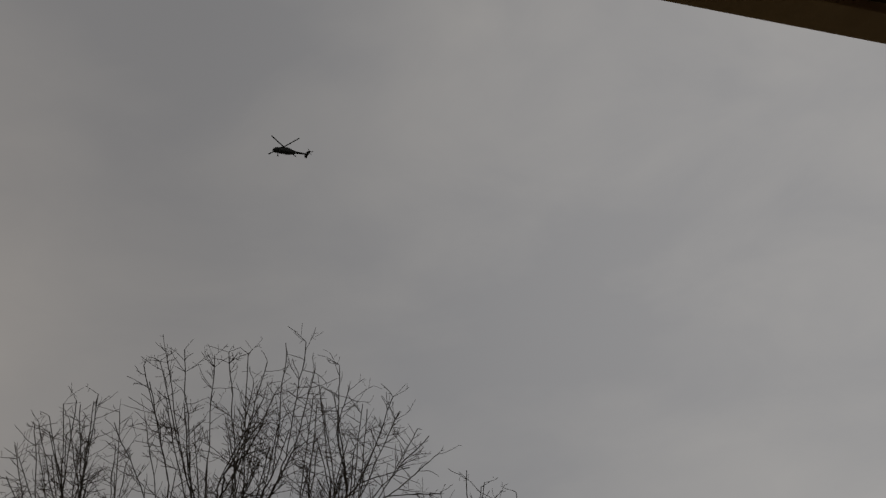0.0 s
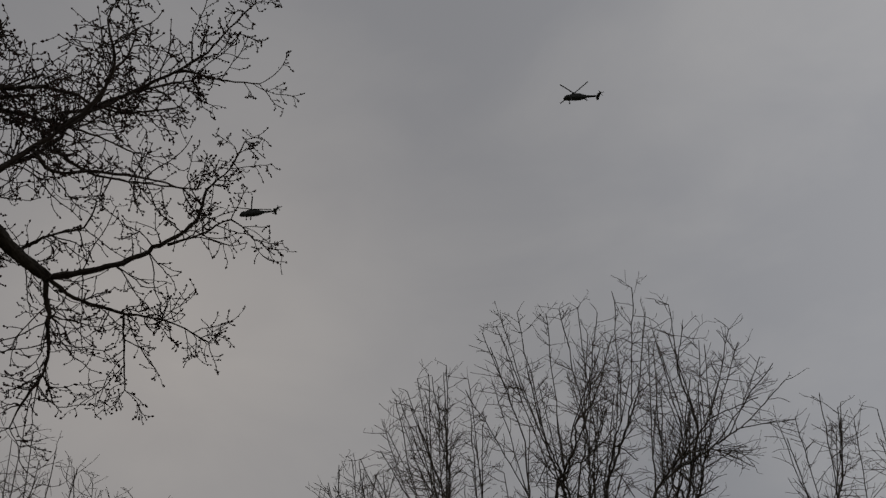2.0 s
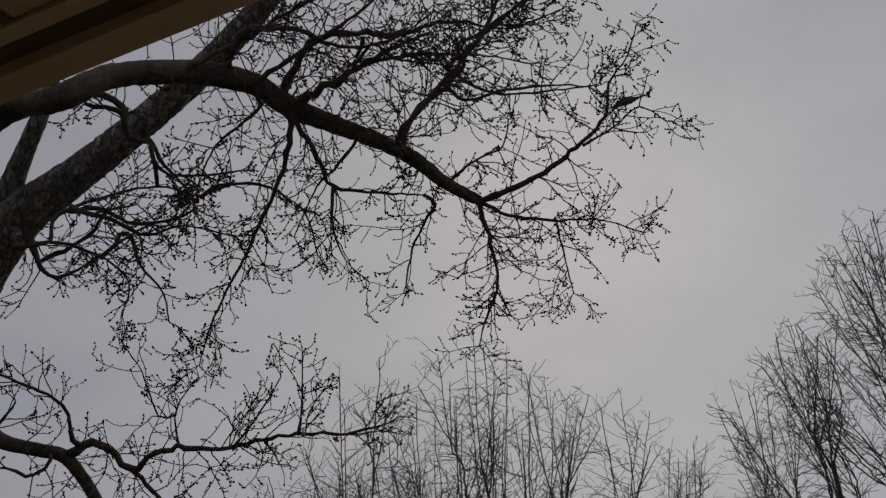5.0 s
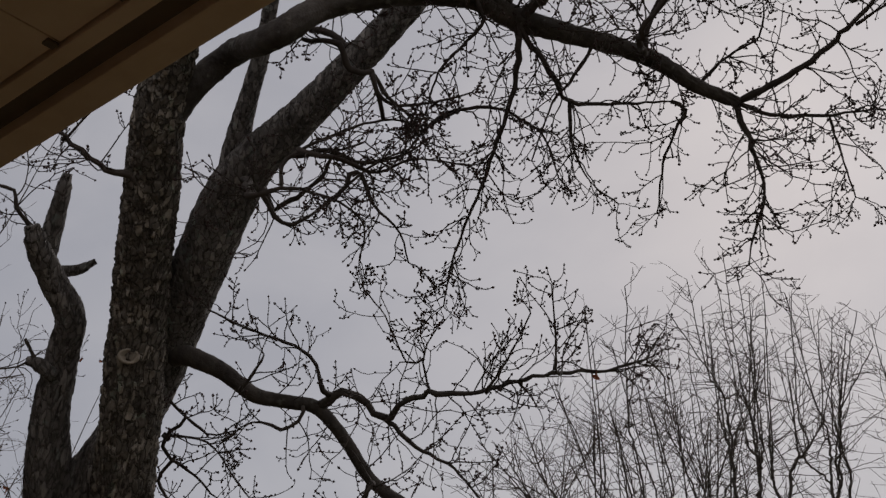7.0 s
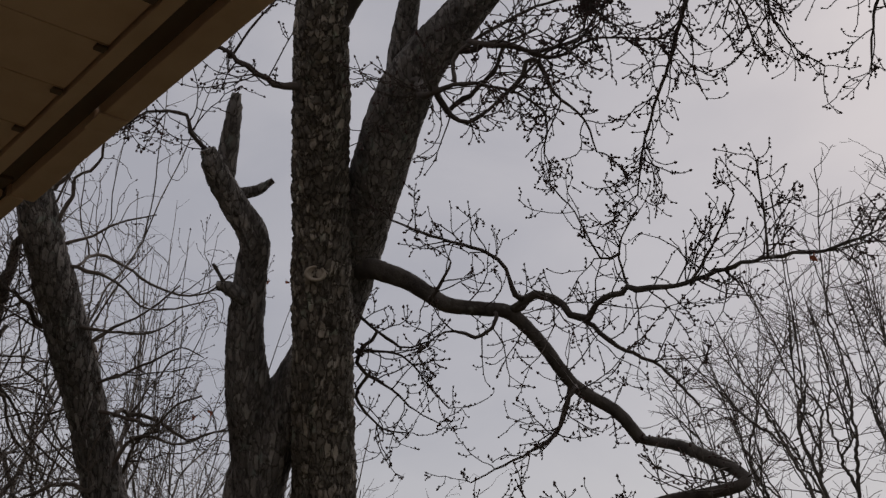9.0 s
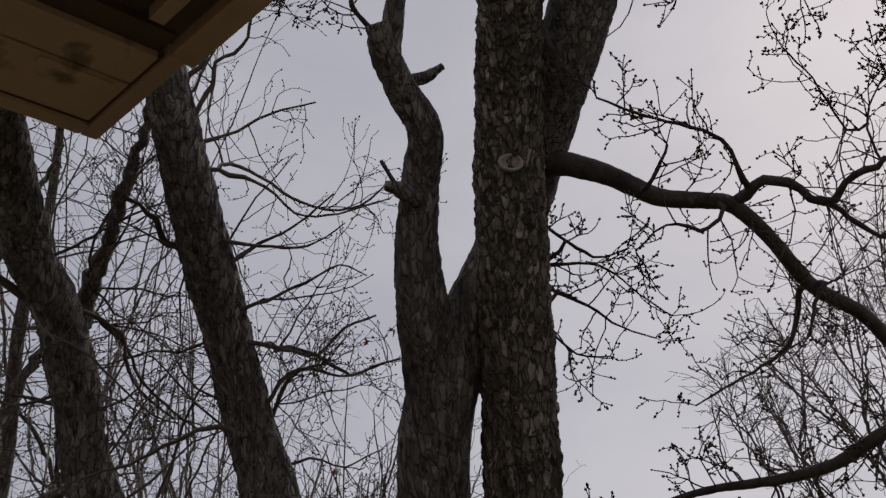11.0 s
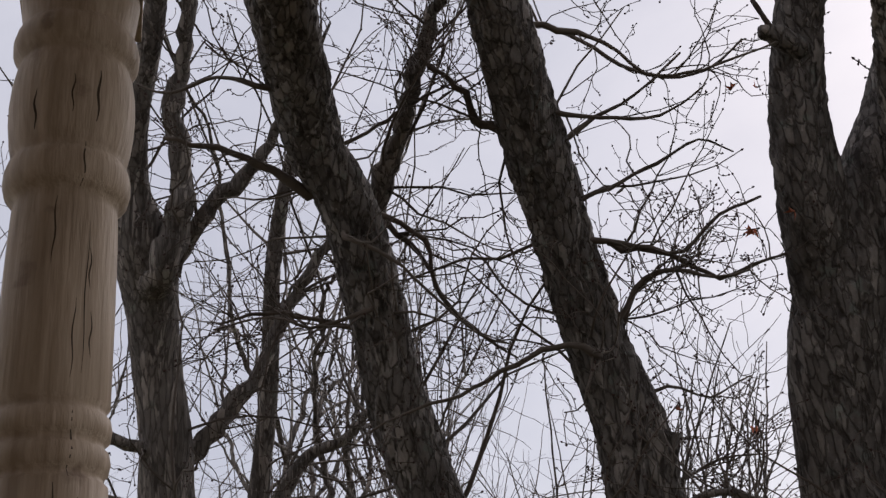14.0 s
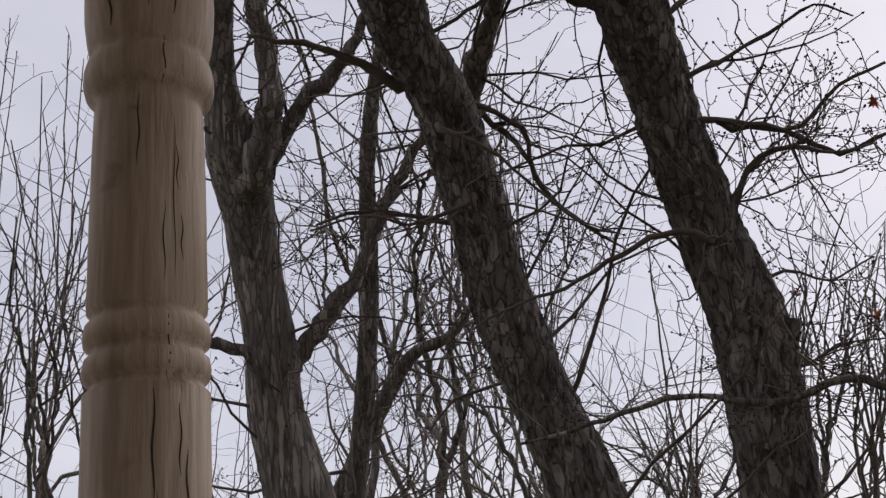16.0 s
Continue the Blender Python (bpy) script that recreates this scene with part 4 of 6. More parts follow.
_, c, r = limb("limb", slim([(-6.12, 1.54, 5.23, 0.034), (-6.11, 1.43, 5.17, 0.027), (-6.14, 1.23, 5.21, 0.022), (-6.11, 1.03, 5.32, 0.019), (-6.14, 0.89, 5.34, 0.015), (-6.34, 0.56, 5.05, 0.009)]), TWIG, maple)
clothe(c, r, 8, 0.4, 2)
_, c, r = limb("limb", slim([(-6.11, 1.03, 5.32, 0.013), (-6.15, 1.04, 5.32, 0.012), (-6.05, 1.12, 5.46, 0.01), (-5.94, 1.24, 5.6, 0.009)]), TWIG, maple)
clothe(c, r, 8, 0.4, 2)
_, c, r = limb("limb", slim([(-6.67, 1, 4.99, 0.022), (-6.73, 1.01, 5.03, 0.018), (-6.69, 0.89, 5.12, 0.016), (-6.65, 0.86, 5.21, 0.014), (-6.67, 0.64, 5.2, 0.011), (-6.71, 0.53, 5.12, 0.007)]), TWIG, maple)
clothe(c, r, 8, 0.4, 2)
# pruning scar on the front trunk
KNOT = Vector((-6.652, 1.646, 4.28))
bm = lathe([(0.035, -0.03), (0.062, 0.0), (0.066, 0.012), (0.058, 0.022), (0.047, 0.020), (0.040, 0.010), (0.02, 0.006)], 20)
bm.transform(look(KNOT, Vector((-15.7, 3.4, 6.6))) @ Matrix.Diagonal((1.0, 0.72, 1.0, 1)))
part("pruning_scar", bm, CUT, maple, "pale healed pruning scar", smooth=True)
# a strip of bark that has come loose on the front trunk
strip = smooth_path([(-7.022, 1.884, 3.087), (-7.058, 1.906, 2.953), (-7.097, 1.915, 2.822), (-7.123, 1.923, 2.723), (-7.128, 1.935, 2.676)], 0.02)
bm = bmesh.new()
rows = []
for i, p in enumerate(strip):
    w = 0.020 * (0.35 + math.sin(math.pi * min(1, 0.1 + i / len(strip)))) * (1 + 0.25 * math.sin(i * 1.7))
    rows.append([bm.verts.new((p[0] + dx * w, p[1] + dx * w * 0.5 + dy * 0.004, p[2])) for dx, dy in ((-1, -1), (1, -1), (1, 1), (-1, 1))])
for p, q in zip(rows, rows[1:]):
    for j in range(4):
        bm.faces.new((p[j], p[(j + 1) % 4], q[(j + 1) % 4], q[j]))
bm.faces.new(rows[0][::-1])
bm.faces.new(rows[-1])
part("bark_strip", bm, BARK_OLD, maple, "loose peeling strip of bark")
# a few dead leaves that hang on
for spot in ((-7.92, 1.59, 4.69), (-7.91, 1.72, 4.7), (-8.18, 1.71, 4.04), (-8.28, 1.18, 3.17), (-8.35, 1.59, 3.09), (-7.32, 1.08, 3.57), (-7.13, 1.15, 3.56), (-5.1, 3.86, 3.99)):
    turn = Matrix.Translation(spot) @ pose(0, 0, 0, rng.uniform(40, 140), rng.uniform(-40, 40), rng.uniform(0, 360))
    bm = bmesh.new()
    size = rng.uniform(0.020, 0.030)
    edge = [bm.verts.new((size * x, size * y, size * (0.9 * y * y + 0.25 * math.sin(3 * x + 4 * y)))) for x, y in ((0, -1.1), (0.35, -0.5), (0.85, -0.45), (0.55, -0.05), (0.95, 0.45), (0.4, 0.4), (0.05, 1.15), (-0.3, 0.42), (-0.9, 0.55), (-0.5, 0.0), (-0.8, -0.5), (-0.3, -0.5))]
    mid = bm.verts.new((0, 0, -0.15 * size))
    for i in range(12):
        bm.faces.new((mid, edge[i], edge[(i + 1) % 12]))
    bmesh.ops.solidify(bm, geom=bm.faces[:], thickness=0.0015)
    bm.transform(turn)
    part("dry_leaf", bm, LEAF, maple, "withered reddish leaf", smooth=True)
tw.link("crown", TWIG, maple, "fine dark twigs")
bd.link("bud_layer", BUD, maple, "swollen reddish buds", smooth=False)

# ---- leaning trunks and woods beyond the porch end ----
tree_a = root("leaning_tree", (-7.99, 0.66, 0), "dark trunk leaning over the yard with a cut stump branch", "tree", "trees behind the porch")
tree_a_tw, tree_a_bd = Soup(), Soup()
_, c, r = stem("trunk", [(-7.97, 0.65, -0.15, 0.243), (-7.97, 0.63, 0.38, 0.183), (-7.97, 0.62, 0.91, 0.166), (-7.97, 0.6, 1.44, 0.162), (-7.96, 0.7, 1.97, 0.152), (-7.92, 0.75, 2.3, 0.141), (-7.88, 0.74, 2.66, 0.142), (-7.84, 0.71, 2.95, 0.137), (-7.79, 0.6, 3.29, 0.123), (-7.69, 0.48, 3.67, 0.119), (-7.54, 0.34, 4.05, 0.126), (-7.17, 0.07, 4.77, 0.113), (-7.2, 0.03, 5.15, 0.113), (-7.04, -0.1, 5.7, 0.104), (-6.77, -0.26, 6.28, 0.09)], BARK_OLD, tree_a, relief=0.016, plate=(21.0, 6.5), step=0.014)
twigs(tree_a_tw, tree_a_bd, c, r, 7.5, 1.5, 3, pull=(0, 0, 0.3), start=0.25, thick=0.0032, bud=0.008, spread=1.2, wiggle=0.23)
tree_b = root("leaning_tree", (-8.27, 0.3, 0), "dark leaning trunk with knobby forks and flaking bark", "tree", "trees behind the porch")
tree_b_tw, tree_b_bd = Soup(), Soup()
_, c, r = stem("trunk", [(-8.21, 0.33, -0.15, 0.249), (-8.21, 0.31, 0.39, 0.187), (-8.21, 0.3, 0.92, 0.17), (-8.21, 0.28, 1.46, 0.166), (-8.26, 0.21, 2.03, 0.144), (-8.26, 0.15, 2.39, 0.133), (-8.24, 0, 2.78, 0.122), (-8.21, -0.08, 3, 0.128), (-8.16, -0.15, 3.22, 0.12), (-8.1, -0.2, 3.44, 0.112), (-8.01, -0.27, 3.69, 0.117), (-7.9, -0.37, 3.96, 0.116), (-7.8, -0.51, 4.18, 0.117), (-7.37, -0.73, 4.75, 0.133), (-7.37, -0.81, 5.12, 0.131), (-7.2, -0.92, 5.64, 0.119), (-6.92, -1.05, 6.2, 0.096)], BARK_OLD, tree_b, relief=0.016, plate=(21.0, 6.5), step=0.014)
twigs(tree_b_tw, tree_b_bd, c, r, 7.5, 1.5, 3, pull=(0, 0, 0.3), start=0.25, thick=0.0032, bud=0.008, spread=1.2, wiggle=0.23)
tree_c = root("forked_tree", (-9.0, -0.8, 0), "grey smooth-barked tree that forks into several stems", "tree", "trees behind the porch")
tree_c_tw, tree_c_bd = Soup(), Soup()
_, c, r = stem("trunk", [(-9, -0.74, -0.15, 0.243), (-9, -0.76, 0.44, 0.183), (-9, -0.77, 1.03, 0.166), (-9, -0.79, 1.62, 0.162), (-9.03, -0.85, 2.17, 0.156), (-9.02, -0.91, 2.57, 0.147), (-9, -0.99, 2.92, 0.127), (-8.95, -1.01, 3.21, 0.118), (-8.88, -1.06, 3.56, 0.108), (-8.81, -1.09, 3.81, 0.117), (-8.72, -1.14, 4.08, 0.144), (-8.63, -1.2, 4.32, 0.079), (-8.49, -1.2, 4.62, 0.058), (-8.29, -1.15, 4.95, 0.053), (-7.96, -1.1, 5.38, 0.04), (-7.59, -1.06, 5.78, 0.024), (-7.3, -1.04, 6.05, 0.008)], BARK_GREY, tree_c, relief=0.006, plate=(21.0, 6.5), step=0.014)
twigs(tree_c_tw, tree_c_bd, c, r, 9.5, 1.5, 3, pull=(0, 0, 0.3), start=0.25, thick=0.0032, bud=0.008, spread=1.2, wiggle=0.23)
stem("cut_branch", [(-7.82, 0.65, 2.46, 0.074), (-7.75, 0.72, 2.67, 0.07), (-7.67, 0.76, 2.89, 0.061)], BARK_OLD, tree_a, "sawn-off branch stump", relief=0.010)
_, c, r = limb("limb", [(-7.96, -0.32, 3.83, 0.073), (-8.11, -0.22, 3.91, 0.058), (-8.01, -0.19, 4.08, 0.051), (-7.89, -0.12, 4.24, 0.042), (-7.73, -0.08, 4.45, 0.035), (-7.48, -0.01, 4.72, 0.026), (-7.23, 0.06, 4.96, 0.016), (-6.97, 0.08, 5.17, 0.007)], BARK_GREY, tree_b)
twigs(tree_b_tw, tree_b_bd, c, r, 12, 1.0, 2, pull=(0, 0, 0.3), thick=0.003, bud=0.008, wiggle=0.24)
_, c, r = limb("limb", [(-7.88, -0.41, 4.01, 0.043), (-7.93, -0.51, 3.97, 0.034), (-7.9, -0.65, 4.05, 0.027), (-7.88, -0.83, 4.12, 0.02), (-7.87, -1.09, 4.15, 0.011)], TWIG_PALE, tree_b)
twigs(tree_b_tw, tree_b_bd, c, r, 14, 0.75, 2, pull=(0, 0, 0.3), thick=0.003, bud=0.008, wiggle=0.24)
_, c, r = limb("limb", [(-7.93, -0.34, 3.89, 0.025), (-7.97, -0.28, 3.94, 0.02), (-7.97, -0.02, 3.81, 0.015), (-8.04, 0.03, 3.64, 0.013), (-8.07, 0.14, 3.49, 0.01), (-8.06, 0.27, 3.39, 0.007)], TWIG_PALE, tree_b)
twigs(tree_b_tw, tree_b_bd, c, r, 14, 0.75, 2, pull=(0, 0, 0.3), thick=0.003, bud=0.008, wiggle=0.24)
_, c, r = limb("limb", [(-7.8, 0.61, 3.25, 0.027), (-7.77, 0.6, 3.24, 0.022), (-7.66, 0.69, 3.39, 0.016), (-7.59, 0.75, 3.48, 0.014), (-7.52, 0.85, 3.49, 0.013), (-7.46, 0.98, 3.43, 0.01), (-7.39, 1.09, 3.44, 0.007)], TWIG_PALE, tree_a)
twigs(tree_a_tw, tree_a_bd, c, r, 18, 0.75, 2, pull=(0, 0, 0.3), thick=0.003, bud=0.008, wiggle=0.24)
_, c, r = limb("limb", [(-7.69, 0.48, 3.67, 0.025), (-7.62, 0.51, 3.66, 0.02), (-7.53, 0.76, 3.58, 0.013), (-7.48, 0.87, 3.55, 0.011), (-7.35, 0.98, 3.65, 0.009), (-7.24, 1.11, 3.68, 0.007)], TWIG_PALE, tree_a)
twigs(tree_a_tw, tree_a_bd, c, r, 18, 0.75, 2, pull=(0, 0, 0.3), thick=0.003, bud=0.008, wiggle=0.24)
_, c, r = limb("limb", [(-7.54, 0.34, 4.05, 0.043), (-7.59, 0.31, 4.12, 0.034), (-7.62, 0.19, 4.15, 0.029), (-7.61, 0.13, 4.19, 0.025), (-7.57, 0.09, 4.27, 0.018), (-7.53, -0.11, 4.41, 0.011)], TWIG_PALE, tree_a)
twigs(tree_a_tw, tree_a_bd, c, r, 18, 0.75, 2, pull=(0, 0, 0.3), thick=0.003, bud=0.008, wiggle=0.24)
_, c, r = limb("limb", [(-7.77, 0.6, 3.24, 0.015), (-7.63, 0.5, 3.18, 0.023), (-7.66, 0.41, 3.23, 0.017), (-7.75, 0.23, 3.18, 0.013), (-7.86, 0.03, 3.09, 0.01), (-7.92, -0.13, 3.06, 0.008), (-7.98, -0.29, 2.99, 0.005)], TWIG_PALE, tree_a)
twigs(tree_a_tw, tree_a_bd, c, r, 18, 0.75, 2, pull=(0, 0, 0.3), thick=0.003, bud=0.008, wiggle=0.24)
_, c, r = limb("limb", [(-6.82, 1.55, 2.2, 0.024), (-7.03, 1.32, 2.32, 0.022), (-7.15, 1.14, 2.46, 0.019), (-7.31, 0.91, 2.53, 0.016), (-7.38, 0.77, 2.59, 0.014), (-7.51, 0.57, 2.55, 0.013), (-7.61, 0.35, 2.61, 0.011), (-7.71, 0.12, 2.58, 0.009), (-7.77, -0.07, 2.54, 0.007), (-7.82, -0.22, 2.52, 0.005)], BARK_GREY, tree_a)
twigs(tree_a_tw, tree_a_bd, c, r, 14, 0.75, 2, pull=(0, 0, 0.3), thick=0.003, bud=0.008, wiggle=0.24)
_, c, r = limb("limb", [(-8.12, -0.22, 3.45, 0.018), (-8.14, -0.35, 3.48, 0.015), (-8.15, -0.53, 3.53, 0.012), (-8.17, -0.66, 3.54, 0.01), (-8.2, -0.84, 3.5, 0.007)], TWIG_PALE, tree_b)
twigs(tree_b_tw, tree_b_bd, c, r, 14, 0.75, 2, pull=(0, 0, 0.3), thick=0.003, bud=0.008, wiggle=0.24)
_, c, r = limb("limb", [(-7.22, 0.1, 4.68, 0.025), (-7.2, 0.18, 4.65, 0.02), (-7.08, 0.27, 4.8, 0.016), (-7.02, 0.28, 4.89, 0.015), (-6.94, 0.4, 4.96, 0.012), (-6.84, 0.42, 5.08, 0.009), (-6.7, 0.49, 5.22, 0.006)], TWIG_PALE, tree_a)
twigs(tree_a_tw, tree_a_bd, c, r, 7, 0.7, 2, pull=(0, 0, 0.3), thick=0.003, bud=0.008, wiggle=0.24)
_, c, r = limb("limb", [(-7.31, 0.17, 4.5, 0.021), (-7.26, 0.23, 4.55, 0.017), (-7.15, 0.41, 4.59, 0.012), (-7.03, 0.55, 4.64, 0.009), (-6.91, 0.75, 4.66, 0.006)], TWIG_PALE, tree_a)
twigs(tree_a_tw, tree_a_bd, c, r, 7, 0.7, 2, pull=(0, 0, 0.3), thick=0.003, bud=0.008, wiggle=0.24)
_, c, r = limb("limb", [(-7.36, 0.21, 4.41, 0.025), (-7.31, 0.3, 4.45, 0.02), (-7.25, 0.57, 4.35, 0.012), (-7.24, 0.71, 4.21, 0.009), (-7.16, 0.86, 4.17, 0.007), (-7.05, 1, 4.17, 0.006), (-6.94, 1.12, 4.18, 0.004)], TWIG_PALE, tree_a)
twigs(tree_a_tw, tree_a_bd, c, r, 7, 0.7, 2, pull=(0, 0, 0.3), thick=0.003, bud=0.008, wiggle=0.24)
_, c, r = limb("limb", [(-7.56, 0.36, 4, 0.025), (-7.52, 0.43, 4.02, 0.02), (-7.47, 0.59, 4.14, 0.012), (-7.42, 0.76, 4.23, 0.009), (-7.32, 0.95, 4.39, 0.006)], TWIG_PALE, tree_a)
twigs(tree_a_tw, tree_a_bd, c, r, 7, 0.7, 2, pull=(0, 0, 0.3), thick=0.003, bud=0.008, wiggle=0.24)
_, c, r = limb("limb", [(-7.49, 0.31, 4.14, 0.021), (-7.42, 0.39, 4.1, 0.017), (-7.36, 0.68, 4.07, 0.01), (-7.31, 0.84, 4.09, 0.007), (-7.22, 0.97, 4.17, 0.004)], TWIG_PALE, tree_a)
twigs(tree_a_tw, tree_a_bd, c, r, 7, 0.7, 2, pull=(0, 0, 0.3), thick=0.003, bud=0.008, wiggle=0.24)
_, c, r = limb("limb", [(-7.63, 0.43, 3.81, 0.021), (-7.59, 0.51, 3.81, 0.017), (-7.46, 0.82, 3.93, 0.01), (-7.38, 0.98, 4.01, 0.007), (-7.36, 1.12, 3.95, 0.004)], TWIG_PALE, tree_a)
twigs(tree_a_tw, tree_a_bd, c, r, 7, 0.7, 2, pull=(0, 0, 0.3), thick=0.003, bud=0.008, wiggle=0.24)
_, c, r = limb("limb", [(-7.18, 0.06, 4.87, 0.026), (-7.19, 0.16, 4.89, 0.021), (-7.05, 0.33, 5.1, 0.013), (-6.91, 0.45, 5.3, 0.011), (-6.76, 0.62, 5.48, 0.008)], TWIG_PALE, tree_a)
twigs(tree_a_tw, tree_a_bd, c, r, 7, 0.7, 2, pull=(0, 0, 0.3), thick=0.003, bud=0.008, wiggle=0.24)
_, c, r = limb("limb", [(-8.08, -0.21, 3.95, 0.024), (-8.15, -0.16, 3.99, 0.019), (-8.19, 0.04, 3.8, 0.014), (-8.24, 0.11, 3.67, 0.012), (-8.25, 0.29, 3.49, 0.01), (-8.24, 0.43, 3.39, 0.006)], TWIG_PALE, tree_b)
twigs(tree_b_tw, tree_b_bd, c, r, 14, 0.75, 2, pull=(0, 0, 0.3), thick=0.003, bud=0.008, wiggle=0.24)
_, c, r = limb("limb", [(-7.58, 0.64, 3.62, 0.012), (-7.7, 0.69, 3.68, 0.02), (-7.62, 0.9, 3.61, 0.015), (-7.58, 1.07, 3.49, 0.011), (-7.49, 1.17, 3.51, 0.009), (-7.4, 1.28, 3.52, 0.007)], TWIG_PALE, tree_a)
twigs(tree_a_tw, tree_a_bd, c, r, 18, 0.75, 2, pull=(0, 0, 0.3), thick=0.003, bud=0.008, wiggle=0.24)
_, c, r = limb("limb", [(-7.79, 0.6, 3.29, 0.022), (-7.86, 0.71, 3.32, 0.018), (-7.78, 0.76, 3.44, 0.014), (-7.72, 0.8, 3.52, 0.013), (-7.66, 0.88, 3.55, 0.01), (-7.6, 0.97, 3.55, 0.007)], TWIG_PALE, tree_a)
twigs(tree_a_tw, tree_a_bd, c, r, 18, 0.75, 2, pull=(0, 0, 0.3), thick=0.003, bud=0.008, wiggle=0.24)
_, c, r = limb("limb", [(-7.88, 0.74, 2.66, 0.018), (-8.02, 0.79, 2.66, 0.014), (-7.99, 0.97, 2.78, 0.009), (-7.96, 1.15, 2.86, 0.007), (-7.94, 1.32, 2.87, 0.005)], TWIG_PALE, tree_a)
twigs(tree_a_tw, tree_a_bd, c, r, 18, 0.75, 2, pull=(0, 0, 0.3), thick=0.003, bud=0.008, wiggle=0.24)
_, c, r = limb("limb", [(-7.83, 0.68, 3.04, 0.018), (-7.92, 0.76, 3.09, 0.014), (-7.9, 0.94, 3.15, 0.009), (-7.9, 1.12, 3.1, 0.007), (-7.86, 1.3, 3.18, 0.005)], TWIG_PALE, tree_a)
twigs(tree_a_tw, tree_a_bd, c, r, 18, 0.75, 2, pull=(0, 0, 0.3), thick=0.003, bud=0.008, wiggle=0.24)
_, c, r = limb("limb", [(-7.3, 0.33, 4.44, 0.013), (-7.53, 0.45, 4.62, 0.014), (-7.52, 0.62, 4.56, 0.012), (-7.53, 0.78, 4.46, 0.011), (-7.5, 0.96, 4.39, 0.01), (-7.41, 1.13, 4.39, 0.008), (-7.29, 1.24, 4.47, 0.007)], TWIG_PALE, tree_a)
twigs(tree_a_tw, tree_a_bd, c, r, 18, 0.75, 2, pull=(0, 0, 0.3), thick=0.003, bud=0.008, wiggle=0.24)
_, c, r = limb("limb", [(-7.96, -0.32, 3.83, 0.02), (-7.82, -0.39, 3.73, 0.016), (-7.82, -0.21, 3.64, 0.01), (-7.84, -0.03, 3.48, 0.008), (-7.85, 0.13, 3.34, 0.006), (-7.83, 0.26, 3.29, 0.005)], TWIG_PALE, tree_b)
twigs(tree_b_tw, tree_b_bd, c, r, 14, 0.75, 2, pull=(0, 0, 0.3), thick=0.003, bud=0.008, wiggle=0.24)
_, c, r = limb("limb", [(-7.84, -0.46, 4.1, 0.02), (-7.8, -0.52, 4.05, 0.016), (-7.8, -0.28, 4.2, 0.011), (-7.77, -0.03, 4.38, 0.009), (-7.75, 0.2, 4.51, 0.006)], TWIG_PALE, tree_b)
twigs(tree_b_tw, tree_b_bd, c, r, 14, 0.75, 2, pull=(0, 0, 0.3), thick=0.003, bud=0.008, wiggle=0.24)
_, c, r = limb("limb", [(-7.69, -0.56, 4.32, 0.02), (-7.67, -0.7, 4.3, 0.016), (-7.73, -0.89, 4.37, 0.011), (-7.85, -1.07, 4.35, 0.008), (-7.9, -1.2, 4.42, 0.006)], TWIG_PALE, tree_b)
twigs(tree_b_tw, tree_b_bd, c, r, 14, 0.75, 2, pull=(0, 0, 0.3), thick=0.003, bud=0.008, wiggle=0.24)
_, c, r = limb("limb", [(-8.07, -0.23, 3.53, 0.018), (-7.92, -0.29, 3.46, 0.014), (-8.02, -0.5, 3.42, 0.009), (-8.06, -0.65, 3.48, 0.007), (-8.14, -0.87, 3.45, 0.005)], TWIG_PALE, tree_b)
twigs(tree_b_tw, tree_b_bd, c, r, 14, 0.75, 2, pull=(0, 0, 0.3), thick=0.003, bud=0.008, wiggle=0.24)
_, c, r = limb("limb", [(-8.78, -1.11, 3.91, 0.089), (-8.64, -1.08, 3.87, 0.076), (-8.55, -0.99, 4.19, 0.059), (-8.46, -1, 4.45, 0.052), (-8.39, -1.04, 4.67, 0.047), (-8.22, -0.99, 5, 0.037), (-7.96, -0.96, 5.39, 0.024), (-7.68, -0.9, 5.74, 0.008)], BARK_GREY, tree_c)
twigs(tree_c_tw, tree_c_bd, c, r, 12, 1.0, 2, pull=(0, 0, 0.3), thick=0.003, bud=0.008, wiggle=0.24)
_, c, r = limb("limb", [(-8.61, -1.05, 3.99, 0.049), (-8.71, -1.01, 3.99, 0.044), (-8.59, -0.88, 4.21, 0.041), (-8.48, -0.68, 4.38, 0.034), (-8.37, -0.58, 4.55, 0.023), (-8.21, -0.46, 4.74, 0.016), (-8.04, -0.36, 4.94, 0.006)], BARK_GREY, tree_c)
twigs(tree_c_tw, tree_c_bd, c, r, 12, 1.0, 2, pull=(0, 0, 0.3), thick=0.003, bud=0.008, wiggle=0.24)
_, c, r = limb("limb", [(-8.96, -1, 3.14, 0.065), (-9.02, -0.95, 3.15, 0.052), (-9.03, -0.8, 3.31, 0.047), (-9.01, -0.62, 3.53, 0.042), (-9, -0.54, 3.71, 0.038), (-8.93, -0.42, 3.97, 0.033), (-8.85, -0.25, 4.23, 0.025), (-8.73, -0.1, 4.51, 0.017)], BARK_GREY, tree_c)
twigs(tree_c_tw, tree_c_bd, c, r, 12, 0.9, 2, pull=(0, 0, 0.3), thick=0.003, bud=0.008, wiggle=0.24)
_, c, r = limb("limb", [(-8.96, -1.01, 3.17, 0.048), (-8.9, -1.05, 3.15, 0.038), (-8.89, -1.13, 3.2, 0.03), (-8.87, -1.3, 3.25, 0.02), (-8.83, -1.49, 3.35, 0.013)], BARK_GREY, tree_c)
twigs(tree_c_tw, tree_c_bd, c, r, 12, 0.9, 2, pull=(0, 0, 0.3), thick=0.003, bud=0.008, wiggle=0.24)
